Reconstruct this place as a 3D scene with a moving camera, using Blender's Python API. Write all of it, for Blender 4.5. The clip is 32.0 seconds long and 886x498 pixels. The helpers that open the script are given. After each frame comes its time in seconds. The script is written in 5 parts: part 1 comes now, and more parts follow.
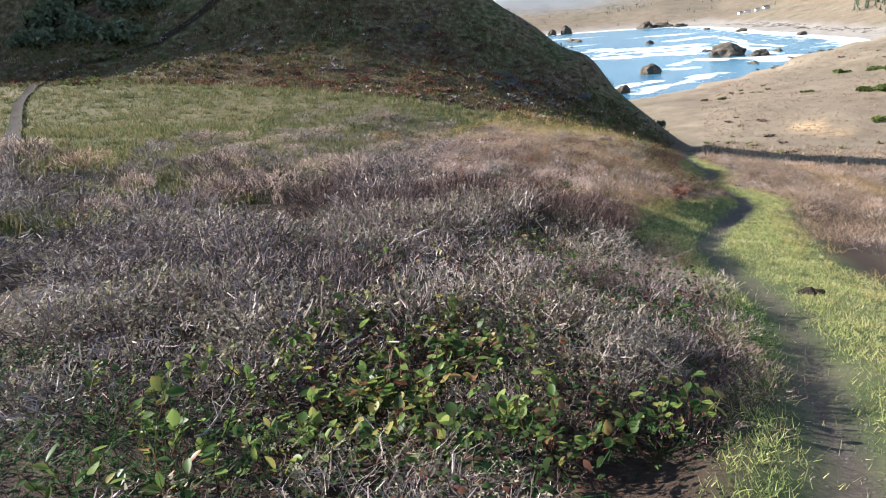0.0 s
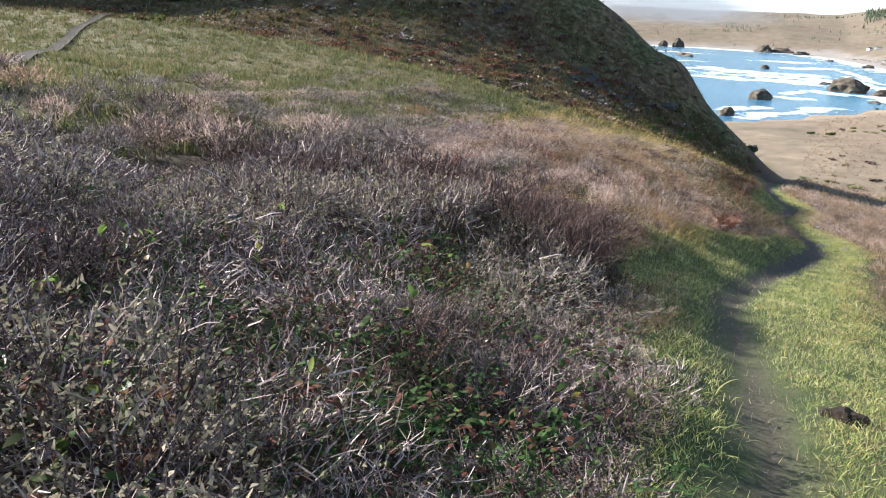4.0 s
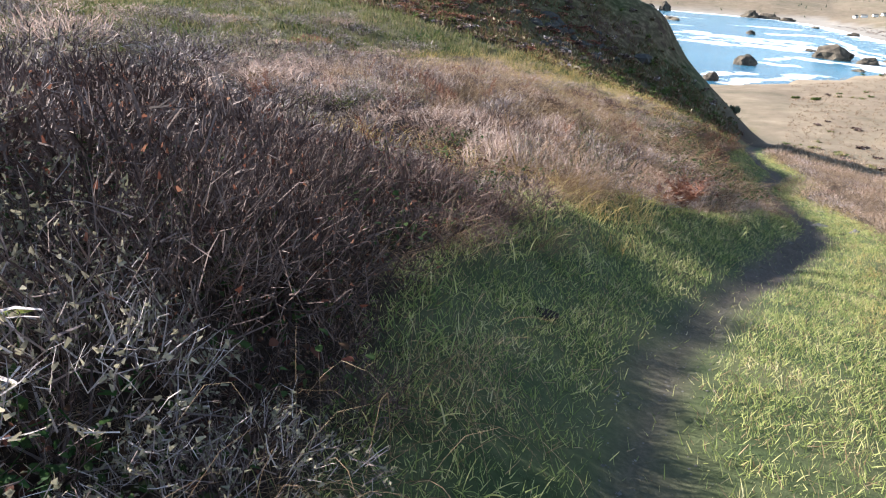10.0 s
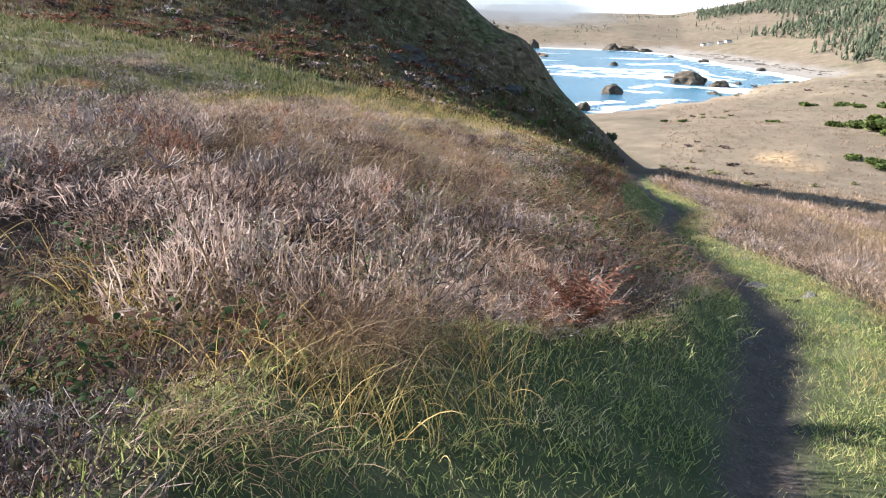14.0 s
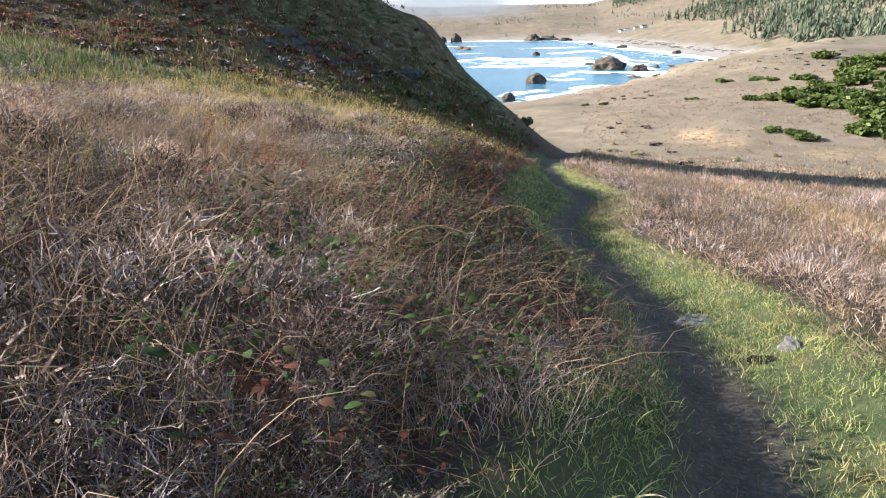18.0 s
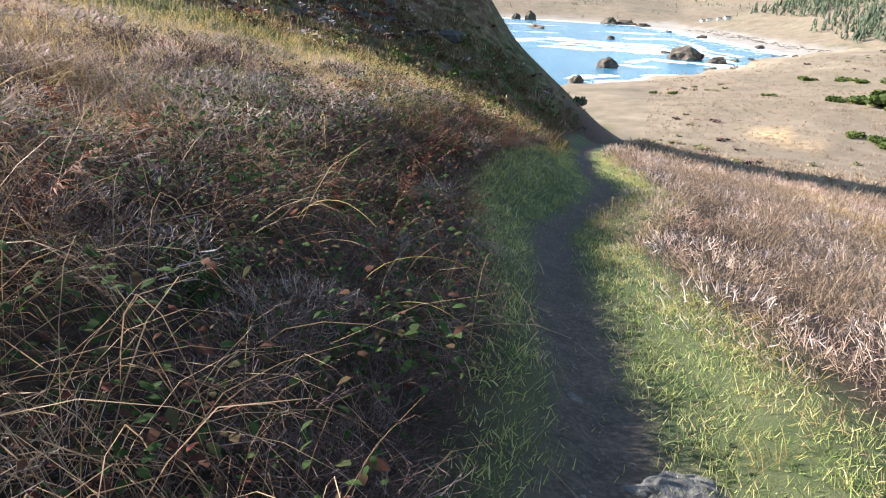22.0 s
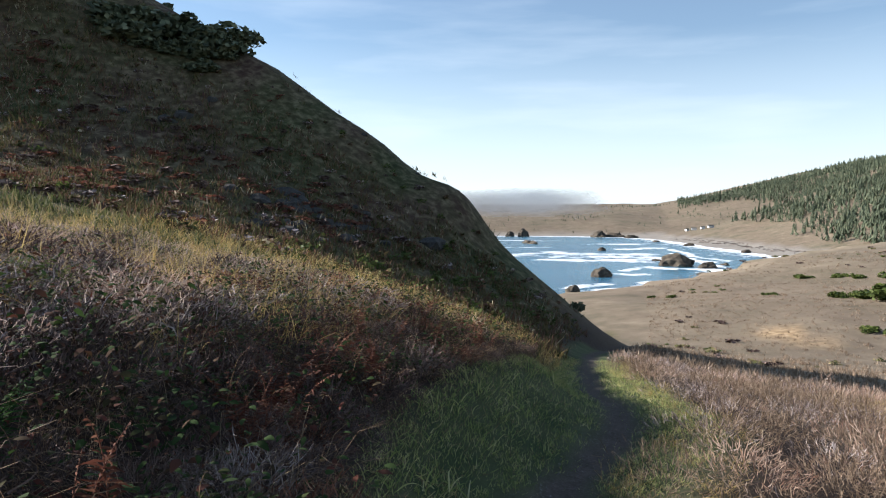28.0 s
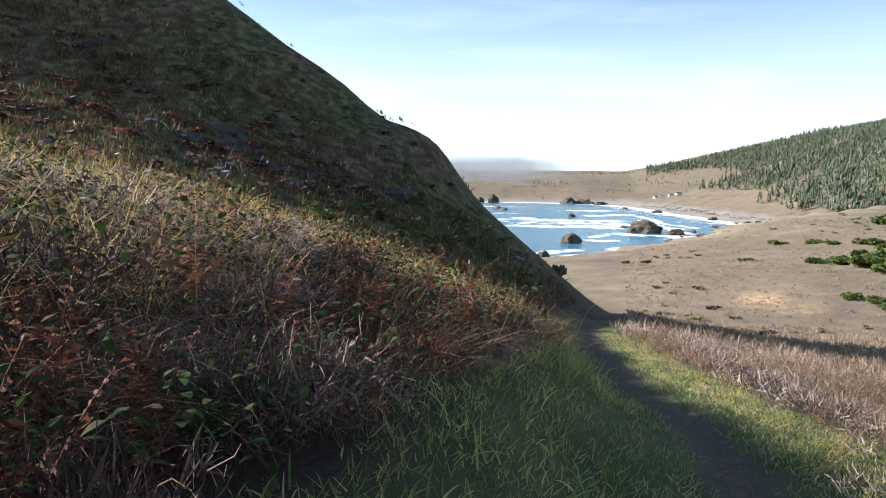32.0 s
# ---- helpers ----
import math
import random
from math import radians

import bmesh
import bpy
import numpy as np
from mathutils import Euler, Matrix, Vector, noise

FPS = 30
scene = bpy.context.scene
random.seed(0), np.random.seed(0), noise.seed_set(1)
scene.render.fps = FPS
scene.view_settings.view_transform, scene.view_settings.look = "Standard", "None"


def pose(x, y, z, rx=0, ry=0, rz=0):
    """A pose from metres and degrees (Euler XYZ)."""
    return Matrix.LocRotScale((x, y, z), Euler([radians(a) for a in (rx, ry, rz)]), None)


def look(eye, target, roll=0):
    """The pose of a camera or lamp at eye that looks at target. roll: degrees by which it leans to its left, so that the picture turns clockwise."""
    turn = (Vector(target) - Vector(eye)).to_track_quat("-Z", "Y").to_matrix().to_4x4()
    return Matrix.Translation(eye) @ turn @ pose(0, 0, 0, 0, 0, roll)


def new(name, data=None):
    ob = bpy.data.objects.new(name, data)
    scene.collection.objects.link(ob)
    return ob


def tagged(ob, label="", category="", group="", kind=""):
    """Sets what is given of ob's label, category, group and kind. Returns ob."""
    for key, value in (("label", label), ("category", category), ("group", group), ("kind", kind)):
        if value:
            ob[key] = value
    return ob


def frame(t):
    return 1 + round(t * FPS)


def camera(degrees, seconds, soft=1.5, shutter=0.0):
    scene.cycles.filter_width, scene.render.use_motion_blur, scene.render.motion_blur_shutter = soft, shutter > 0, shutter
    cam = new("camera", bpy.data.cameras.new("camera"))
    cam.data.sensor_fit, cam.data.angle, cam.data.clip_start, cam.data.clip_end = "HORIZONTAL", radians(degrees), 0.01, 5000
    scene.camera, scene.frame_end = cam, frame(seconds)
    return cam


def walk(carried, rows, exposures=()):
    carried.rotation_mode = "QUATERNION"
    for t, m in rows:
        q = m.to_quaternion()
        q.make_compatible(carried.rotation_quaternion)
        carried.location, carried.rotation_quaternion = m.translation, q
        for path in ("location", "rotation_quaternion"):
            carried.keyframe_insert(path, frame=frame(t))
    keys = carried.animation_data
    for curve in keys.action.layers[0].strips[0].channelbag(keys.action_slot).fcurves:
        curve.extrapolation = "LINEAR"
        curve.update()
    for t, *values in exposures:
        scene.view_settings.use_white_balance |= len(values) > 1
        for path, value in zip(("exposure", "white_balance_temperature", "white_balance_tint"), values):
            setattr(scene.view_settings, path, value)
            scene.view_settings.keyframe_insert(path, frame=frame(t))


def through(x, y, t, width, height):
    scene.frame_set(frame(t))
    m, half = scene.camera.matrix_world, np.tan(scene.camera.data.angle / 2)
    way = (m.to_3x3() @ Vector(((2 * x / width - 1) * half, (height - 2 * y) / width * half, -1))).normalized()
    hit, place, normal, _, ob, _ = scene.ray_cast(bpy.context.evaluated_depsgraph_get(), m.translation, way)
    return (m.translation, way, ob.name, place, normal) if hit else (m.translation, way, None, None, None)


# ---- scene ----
cam = camera(65.43, 32.0, soft=1.15)
PATH = [
    (0, (0.702, -0.473, 6.697), (0.057, 1.308, 6.053), -4.72),
    (0.5, (0.864, 0.016, 6.455), (0.104, 1.750, 5.809), -4.37),
    (1, (0.928, 0.704, 6.361), (0.091, 2.400, 5.709), -3.48),
    (1.5, (1.213, 1.295, 6.170), (0.393, 3.002, 5.525), -1.31),
    (2, (1.397, 1.919, 6.002), (0.608, 3.638, 5.354), -0.45),
    (2.5, (1.579, 2.446, 5.934), (0.832, 4.186, 5.290), 0.72),
    (4.5, (1.535, 3.382, 5.748), (0.678, 5.059, 5.074), 2.94),
    (5, (1.412, 3.651, 5.626), (0.552, 5.321, 4.938), 3.22),
    (5.5, (1.414, 3.919, 5.344), (0.526, 5.555, 4.612), 4.21),
    (6, (1.556, 4.102, 5.399), (0.610, 5.694, 4.643), 3.57),
    (6.5, (1.691, 4.809, 5.231), (0.844, 6.468, 4.504), 4.29),
    (7, (1.893, 5.480, 4.907), (1.131, 7.188, 4.198), 5.85),
    (7.5, (1.978, 6.144, 4.733), (1.194, 7.827, 3.991), 6.28),
    (8, (2.064, 6.555, 4.699), (1.209, 8.193, 3.935), 5.77),
    (8.5, (1.910, 7.151, 4.587), (1.060, 8.784, 3.804), 5.13),
    (9, (1.822, 7.649, 4.506), (0.983, 9.289, 3.727), 3.85),
    (9.5, (1.698, 8.204, 4.483), (0.919, 9.878, 3.714), 3.81),
    (10, (1.500, 8.799, 4.384), (0.732, 10.481, 3.622), 3.88),
    (10.5, (1.361, 9.407, 4.325), (0.516, 11.045, 3.547), 2.91),
    (11, (1.196, 10.031, 4.279), (0.400, 11.707, 3.534), 3.00),
    (11.5, (1.006, 10.586, 4.188), (0.110, 12.216, 3.453), 2.60),
    (12, (0.915, 11.318, 4.064), (0.096, 12.995, 3.347), 3.21),
    (12.5, (0.880, 11.892, 3.963), (0.126, 13.605, 3.258), 3.00),
    (13, (0.877, 12.489, 3.906), (0.238, 14.266, 3.246), 2.33),
    (13.5, (0.874, 13.056, 3.787), (0.353, 14.882, 3.158), 2.03),
    (14, (0.972, 13.495, 3.674), (0.457, 15.319, 3.037), 1.31),
    (14.5, (1.154, 14.013, 3.585), (0.727, 15.860, 2.947), 0.99),
    (16.5, (1.572, 16.464, 2.930), (1.089, 18.291, 2.273), 0.21),
    (17, (1.550, 17.002, 2.809), (1.028, 18.816, 2.150), -0.33),
    (17.5, (1.603, 17.583, 2.719), (1.155, 19.419, 2.065), -0.98),
    (18, (1.714, 18.169, 2.599), (1.371, 20.031, 1.955), -1.28),
    (18.5, (1.862, 18.699, 2.471), (1.526, 20.564, 1.829), -1.36),
    (19, (1.995, 19.203, 2.339), (1.699, 21.073, 1.695), -0.60),
    (19.5, (2.150, 19.614, 2.207), (1.757, 21.466, 1.564), -1.02),
    (20, (2.258, 20.076, 2.158), (1.849, 21.920, 1.502), -0.67),
    (20.5, (2.431, 20.467, 2.057), (1.973, 22.295, 1.388), -0.22),
    (21, (2.483, 20.864, 1.985), (1.942, 22.663, 1.298), 0.63),
    (21.5, (2.477, 21.282, 1.876), (1.924, 23.075, 1.184), 1.46),
    (22, (2.522, 21.648, 1.823), (2.037, 23.454, 1.113), 2.81),
    (22.5, (2.453, 21.989, 1.721), (2.035, 23.816, 1.023), 3.03),
    (23, (2.448, 22.319, 1.618), (1.844, 24.091, 0.915), 2.53),
    (23.5, (2.406, 22.550, 1.536), (1.750, 24.306, 0.839), 2.43),
    (24, (2.352, 22.705, 1.496), (1.682, 24.479, 0.859), 1.03),
    (24.5, (2.399, 22.811, 1.542), (1.560, 24.570, 1.093), -2.24),
    (25, (2.371, 23.014, 1.788), (1.420, 24.765, 1.620), -3.53),
    (25.5, (2.387, 23.132, 1.682), (1.386, 24.858, 1.551), -2.13),
    (26, (2.394, 23.415, 1.500), (1.640, 25.253, 1.269), -1.09),
    (26.5, (2.354, 23.822, 1.401), (1.931, 25.764, 1.179), -0.41),
    (28.5, (2.239, 26.000, 0.935), (1.616, 27.898, 0.839), 0.03),
    (29, (2.119, 26.483, 0.843), (1.421, 28.353, 0.718), 0.24),
    (29.5, (1.972, 26.919, 0.776), (1.247, 28.778, 0.628), 1.18),
    (30, (1.885, 27.374, 0.645), (1.141, 29.224, 0.491), 0.81),
    (30.5, (1.690, 27.831, 0.552), (1.005, 29.703, 0.391), 1.38),
    (31, (1.515, 28.375, 0.438), (0.800, 30.233, 0.250), 2.09),
    (31.5, (1.313, 28.974, 0.362), (0.746, 30.882, 0.162), 1.56),
    (32, (1.235, 29.625, 0.308), (0.780, 31.562, 0.101), 0.60),
]
walk(cam, [(t, look(eye, target, roll)) for t, eye, target, roll in PATH], [(0, 1.85), (4, 1.87), (6, 2.02), (11, 2.0), (13, 1.9), (18, 1.93), (21, 2.08), (23, 2.15), (24.2, 1.95), (25.2, 1.0), (26.5, 1.05), (28.5, 1.25), (32, 1.5)])

# ---- world, sun ----
SUN_AZ, SUN_EL = -89.0, 22.5      # degrees: from +y towards +x, and above the horizon
sun_way = Vector((math.sin(radians(SUN_AZ)) * math.cos(radians(SUN_EL)), math.cos(radians(SUN_AZ)) * math.cos(radians(SUN_EL)), math.sin(radians(SUN_EL))))
world = bpy.data.worlds.new("sky")
scene.world = world
world.use_nodes = True
wn, wl = world.node_tree.nodes, world.node_tree.links
sky = wn.new("ShaderNodeTexSky")
sky.sky_type, sky.sun_disc = "NISHITA", False
sky.sun_elevation, sky.sun_rotation = radians(SUN_EL), radians(SUN_AZ)
sky.air_density, sky.dust_density, sky.ozone_density = 1.0, 0.1, 2.5
# pale sea haze low down and thin streaks of high cloud
way = wn.new("ShaderNodeTexCoord")
split = wn.new("ShaderNodeSeparateXYZ")
wl.new(way.outputs["Generated"], split.inputs[0])
low = wn.new("ShaderNodeMapRange")
low.inputs["From Min"].default_value, low.inputs["From Max"].default_value, low.inputs["To Min"].default_value, low.inputs["To Max"].default_value = -0.02, 0.24, 0.85, 0.06
wl.new(split.outputs["Z"], low.inputs["Value"])
stretch = wn.new("ShaderNodeMapping")
stretch.inputs["Rotation"].default_value, stretch.inputs["Scale"].default_value = (0, radians(-14), radians(20)), (1.2, 2.0, 9.0)
wl.new(way.outputs["Generated"], stretch.inputs[0])
cirrus = wn.new("ShaderNodeTexNoise")
cirrus.inputs["Scale"].default_value, cirrus.inputs["Detail"].default_value = 2.2, 7
wl.new(stretch.outputs[0], cirrus.inputs["Vector"])
veil = wn.new("ShaderNodeMapRange")
veil.inputs["From Min"].default_value, veil.inputs["From Max"].default_value, veil.inputs["To Max"].default_value = 0.5, 0.8, 0.3
wl.new(cirrus.outputs["Fac"], veil.inputs["Value"])
most = wn.new("ShaderNodeMath")
most.operation, most.use_clamp = "ADD", True
wl.new(low.outputs[0], most.inputs[0])
wl.new(veil.outputs[0], most.inputs[1])
blend_sky = wn.new("ShaderNodeMix")
blend_sky.data_type = "RGBA"
wl.new(most.outputs[0], blend_sky.inputs[0])
wl.new(sky.outputs[0], blend_sky.inputs[6])
blend_sky.inputs[7].default_value = (6.0, 6.9, 8.0, 1)
wl.new(blend_sky.outputs[2], wn["Background"].inputs[0])
wn["Background"].inputs[1].default_value = 0.074
sun = new("sun", bpy.data.lights.new("sun", "SUN"))
sun.data.energy, sun.data.angle, sun.data.color = 5.0, radians(0.53), (1.0, 0.955, 0.925)
sun.matrix_world = look((0, 0, 60), Vector((0, 0, 60)) - sun_way)

# ---- materials ----
def material(name, rough=0.9):
    m = bpy.data.materials.new(name)
    m.use_nodes = True
    n, l = m.node_tree.nodes, m.node_tree.links
    b = n["Principled BSDF"]
    b.inputs["Roughness"].default_value = rough
    b.inputs["Specular IOR Level"].default_value = 0.12
    return m, n, l, b


def ramp(n, l, fac, stops):
    r = n.new("ShaderNodeValToRGB")
    while len(r.color_ramp.elements) < len(stops):
        r.color_ramp.elements.new(0.5)
    for e, (p, c) in zip(r.color_ramp.elements, stops):
        e.position, e.color = p, (*c, 1)
    l.new(fac, r.inputs[0])
    return r.outputs[0]


def noise_node(n, l, scale, detail=4, kind="Object", rough=0.6, squash=None):
    c = n.new("ShaderNodeTexCoord")
    out = c.outputs[kind]
    if squash:
        mp = n.new("ShaderNodeMapping")
        mp.inputs["Scale"].default_value = squash
        l.new(out, mp.inputs[0])
        out = mp.outputs[0]
    t = n.new("ShaderNodeTexNoise")
    t.inputs["Scale"].default_value, t.inputs["Detail"].default_value, t.inputs["Roughness"].default_value = scale, detail, rough
    l.new(out, t.inputs["Vector"])
    return t.outputs["Fac"]


def math_node(n, l, op, a, b):
    m = n.new("ShaderNodeMath")
    m.operation = op
    for k, v in enumerate((a, b)):
        if isinstance(v, (int, float)):
            m.inputs[k].default_value = v
        else:
            l.new(v, m.inputs[k])
    return m.outputs[0]


def mix(n, l, fac, a, b, blend="MIX"):
    m = n.new("ShaderNodeMix")
    m.data_type, m.blend_type = "RGBA", blend
    for k, v in ((0, fac), (6, a), (7, b)):
        if isinstance(v, (int, float)):
            m.inputs[k].default_value = v
        elif isinstance(v, tuple):
            m.inputs[k].default_value = (*v, 1)
        else:
            l.new(v, m.inputs[k])
    return m.outputs[2]


def plant_material(name, stops, rough=0.8, through=0.0, patch=1.3, own=0.58, whole=0.18):
    """Stems and blades: each one takes its own tone, and patches of the slope drift in tone."""
    m, n, l, b = material(name, rough)
    geo, info = n.new("ShaderNodeNewGeometry"), n.new("ShaderNodeObjectInfo")
    tone = math_node(n, l, "ADD", math_node(n, l, "MULTIPLY", geo.outputs["Random Per Island"], own), math_node(n, l, "MULTIPLY", info.outputs["Random"], whole))
    c = n.new("ShaderNodeNewGeometry")
    t = n.new("ShaderNodeTexNoise")
    t.inputs["Scale"].default_value, t.inputs["Detail"].default_value, t.inputs["Roughness"].default_value = 1.0 / patch, 4.0, 0.72
    l.new(c.outputs["Position"], t.inputs["Vector"])
    tone = math_node(n, l, "ADD", tone, math_node(n, l, "MULTIPLY", math_node(n, l, "SUBTRACT", t.outputs["Fac"], 0.42), 1.15))
    col = ramp(n, l, tone, stops)
    l.new(col, b.inputs["Base Color"])
    if through:
        tr, ad = n.new("ShaderNodeBsdfTranslucent"), n.new("ShaderNodeMixShader")
        l.new(col, tr.inputs[0])
        ad.inputs[0].default_value = through
        l.new(b.outputs[0], ad.inputs[1])
        l.new(tr.outputs[0], ad.inputs[2])
        l.new(ad.outputs[0], n["Material Output"].inputs[0])
    return m


twig_mat = plant_material("weathered_twig", [(0.0, (0.035, 0.024, 0.022)), (0.28, (0.086, 0.060, 0.056)), (0.52, (0.205, 0.155, 0.143)), (0.78, (0.46, 0.385, 0.355)), (1.0, (0.60, 0.52, 0.48))], 0.75)
brown_twig_mat = plant_material("brown_twig", [(0.0, (0.028, 0.016, 0.013)), (0.4, (0.082, 0.053, 0.045)), (0.75, (0.195, 0.138, 0.118)), (1.0, (0.44, 0.345, 0.295))], 0.75)
grey_leaf_mat = plant_material("grey_leaf", [(0.0, (0.08, 0.082, 0.055)), (0.5, (0.21, 0.185, 0.125)), (1.0, (0.44, 0.385, 0.27))], 0.85, through=0.25)
rust_mat = plant_material("rust_frond", [(0.0, (0.04, 0.016, 0.012)), (0.4, (0.12, 0.045, 0.03)), (0.75, (0.26, 0.125, 0.08)), (1.0, (0.45, 0.28, 0.18))], 0.75, through=0.3)
straw_mat = plant_material("straw", [(0.0, (0.08, 0.045, 0.027)), (0.45, (0.26, 0.17, 0.10)), (0.8, (0.46, 0.335, 0.205)), (1.0, (0.66, 0.54, 0.38))], 0.6, through=0.35)
gold_mat = plant_material("golden_grass", [(0.0, (0.20, 0.13, 0.045)), (0.5, (0.42, 0.30, 0.11)), (1.0, (0.60, 0.48, 0.22))], 0.6, through=0.4)
grass_mat = plant_material("short_grass", [(0.0, (0.05, 0.08, 0.034)), (0.3, (0.15, 0.20, 0.07)), (0.55, (0.33, 0.37, 0.12)), (0.75, (0.54, 0.50, 0.22)), (1.0, (0.72, 0.62, 0.42))], 0.6, through=0.45, patch=0.45)
bramble_mat = plant_material("bramble_leaf", [(0.0, (0.022, 0.035, 0.012)), (0.4, (0.04, 0.07, 0.02)), (0.6, (0.07, 0.035, 0.022)), (0.85, (0.11, 0.035, 0.025)), (1.0, (0.10, 0.12, 0.035))], 0.9, through=0.25, patch=1.2)
fern_mat = plant_material("green_fern", [(0.0, (0.015, 0.035, 0.012)), (0.6, (0.035, 0.075, 0.022)), (1.0, (0.09, 0.14, 0.04))], 0.85, through=0.3)
salal_mat = plant_material("salal_leaf", [(0.0, (0.022, 0.045, 0.016)), (0.35, (0.075, 0.13, 0.035)), (0.65, (0.19, 0.25, 0.065)), (0.82, (0.26, 0.23, 0.07)), (0.92, (0.24, 0.11, 0.06)), (1.0, (0.20, 0.05, 0.04))], 0.42, through=0.5, patch=0.6, own=0.08, whole=0.75)
hill_tuft_mat = plant_material("hill_scrub", [(0.0, (0.02, 0.02, 0.01)), (0.3, (0.06, 0.07, 0.025)), (0.5, (0.13, 0.12, 0.05)), (0.7, (0.17, 0.10, 0.06)), (0.85, (0.12, 0.05, 0.04)), (1.0, (0.42, 0.36, 0.24))], 0.85, through=0.2, patch=2.5, own=0.7)
meadow_mat = plant_material("meadow_grass", [(0.0, (0.035, 0.05, 0.018)), (0.3, (0.095, 0.115, 0.04)), (0.55, (0.18, 0.165, 0.075)), (0.8, (0.25, 0.19, 0.115)), (1.0, (0.42, 0.34, 0.21))], 0.8, through=0.25, patch=1.8)
heath_mat = plant_material("dry_heath", [(0.0, (0.13, 0.08, 0.068)), (0.35, (0.33, 0.235, 0.195)), (0.7, (0.52, 0.41, 0.35)), (1.0, (0.68, 0.59, 0.49))], 0.8, through=0.4, patch=1.4)
valley_mat = plant_material("valley_heath", [(0.0, (0.055, 0.038, 0.026)), (0.35, (0.18, 0.125, 0.085)), (0.65, (0.32, 0.235, 0.165)), (1.0, (0.52, 0.42, 0.31))], 0.8, through=0.35, patch=1.6)
bank_mat = plant_material("bank_heath", [(0.0, (0.11, 0.055, 0.038)), (0.3, (0.29, 0.175, 0.125)), (0.65, (0.49, 0.36, 0.28)), (1.0, (0.70, 0.60, 0.51))], 0.8, through=0.35, patch=1.1)
gorse_mat = plant_material("gorse", [(0.0, (0.035, 0.05, 0.016)), (0.5, (0.085, 0.115, 0.03)), (1.0, (0.18, 0.20, 0.06))], 0.6, through=0.3)
conifer_mat = plant_material("conifer", [(0.0, (0.045, 0.06, 0.042)), (0.5, (0.095, 0.115, 0.07)), (1.0, (0.21, 0.22, 0.13))], 0.7, patch=40.0)

# the ground: trodden earth on the path, turf beside it, leaf litter under the scrub, sand and dry hills farther off
ground_mat, n, l, b = material("hillside", 0.95)
at = {}
for key in ("trod", "turf", "far", "sand", "meadow", "hill", "bare"):
    a = n.new("ShaderNodeAttribute")
    a.attribute_name = key
    at[key] = a.outputs["Fac"]
fine, broad, wide = noise_node(n, l, 30.0, 8, rough=0.75), noise_node(n, l, 1.3, 5), noise_node(n, l, 0.06, 6)
litter = ramp(n, l, fine, [(0.25, (0.016, 0.010, 0.008)), (0.55, (0.05, 0.034, 0.025)), (0.8, (0.12, 0.08, 0.058))])
earth = mix(n, l, 0.45, ramp(n, l, fine, [(0.3, (0.020, 0.016, 0.014)), (0.5, (0.07, 0.056, 0.047)), (0.7, (0.20, 0.165, 0.14))]), ramp(n, l, noise_node(n, l, 5.0, 6), [(0.3, (0.035, 0.028, 0.023)), (0.7, (0.12, 0.096, 0.08))]))
# turf ground, with dark flecks painted for the shade between blades
turf = mix(n, l, 0.5, ramp(n, l, fine, [(0.25, (0.016, 0.022, 0.010)), (0.6, (0.06, 0.08, 0.032)), (0.85, (0.18, 0.18, 0.09))]), ramp(n, l, broad, [(0.35, (0.035, 0.055, 0.022)), (0.65, (0.14, 0.135, 0.07))]))
dry = mix(n, l, 0.5, ramp(n, l, wide, [(0.3, (0.09, 0.085, 0.05)), (0.45, (0.16, 0.14, 0.09)), (0.55, (0.14, 0.11, 0.075)), (0.7, (0.24, 0.20, 0.135))]), ramp(n, l, noise_node(n, l, 0.35, 8), [(0.3, (0.045, 0.043, 0.024)), (0.45, (0.12, 0.10, 0.06)), (0.6, (0.22, 0.18, 0.12)), (0.75, (0.36, 0.31, 0.21))]))
patchy = mix(n, l, 0.5, ramp(n, l, noise_node(n, l, 0.011, 8, rough=0.7), [(0.36, (0.075, 0.075, 0.045)), (0.48, (0.20, 0.15, 0.11)), (0.58, (0.17, 0.115, 0.09)), (0.68, (0.30, 0.24, 0.165))]), ramp(n, l, noise_node(n, l, 0.06, 8, rough=0.8), [(0.36, (0.05, 0.052, 0.032)), (0.5, (0.20, 0.155, 0.115)), (0.66, (0.34, 0.28, 0.2))]))
dry = mix(n, l, 0.55, dry, patchy)
col = mix(n, l, at["turf"], litter, turf)
col = mix(n, l, at["trod"], col, earth)
col = mix(n, l, at["far"], col, dry)
meadow = mix(n, l, 0.5, ramp(n, l, noise_node(n, l, 0.25, 6), [(0.35, (0.045, 0.055, 0.02)), (0.5, (0.09, 0.085, 0.038)), (0.65, (0.16, 0.12, 0.07))]), ramp(n, l, noise_node(n, l, 2.5, 6), [(0.3, (0.05, 0.05, 0.022)), (0.7, (0.20, 0.165, 0.085))]))
col = mix(n, l, at["meadow"], col, meadow)
hill = mix(n, l, 0.5, ramp(n, l, noise_node(n, l, 0.18, 6), [(0.36, (0.045, 0.062, 0.018)), (0.47, (0.085, 0.075, 0.032)), (0.55, (0.11, 0.08, 0.045)), (0.64, (0.085, 0.04, 0.032))]), ramp(n, l, noise_node(n, l, 2.2, 6), [(0.36, (0.010, 0.010, 0.006)), (0.5, (0.065, 0.058, 0.032)), (0.66, (0.23, 0.195, 0.12))]))
col = mix(n, l, at["hill"], col, hill)
col = mix(n, l, at["bare"], col, ramp(n, l, broad, [(0.35, (0.22, 0.15, 0.085)), (0.55, (0.42, 0.29, 0.16)), (0.7, (0.55, 0.42, 0.27))]))
sand = ramp(n, l, wide, [(0.3, (0.20, 0.18, 0.155)), (0.7, (0.30, 0.27, 0.23))])
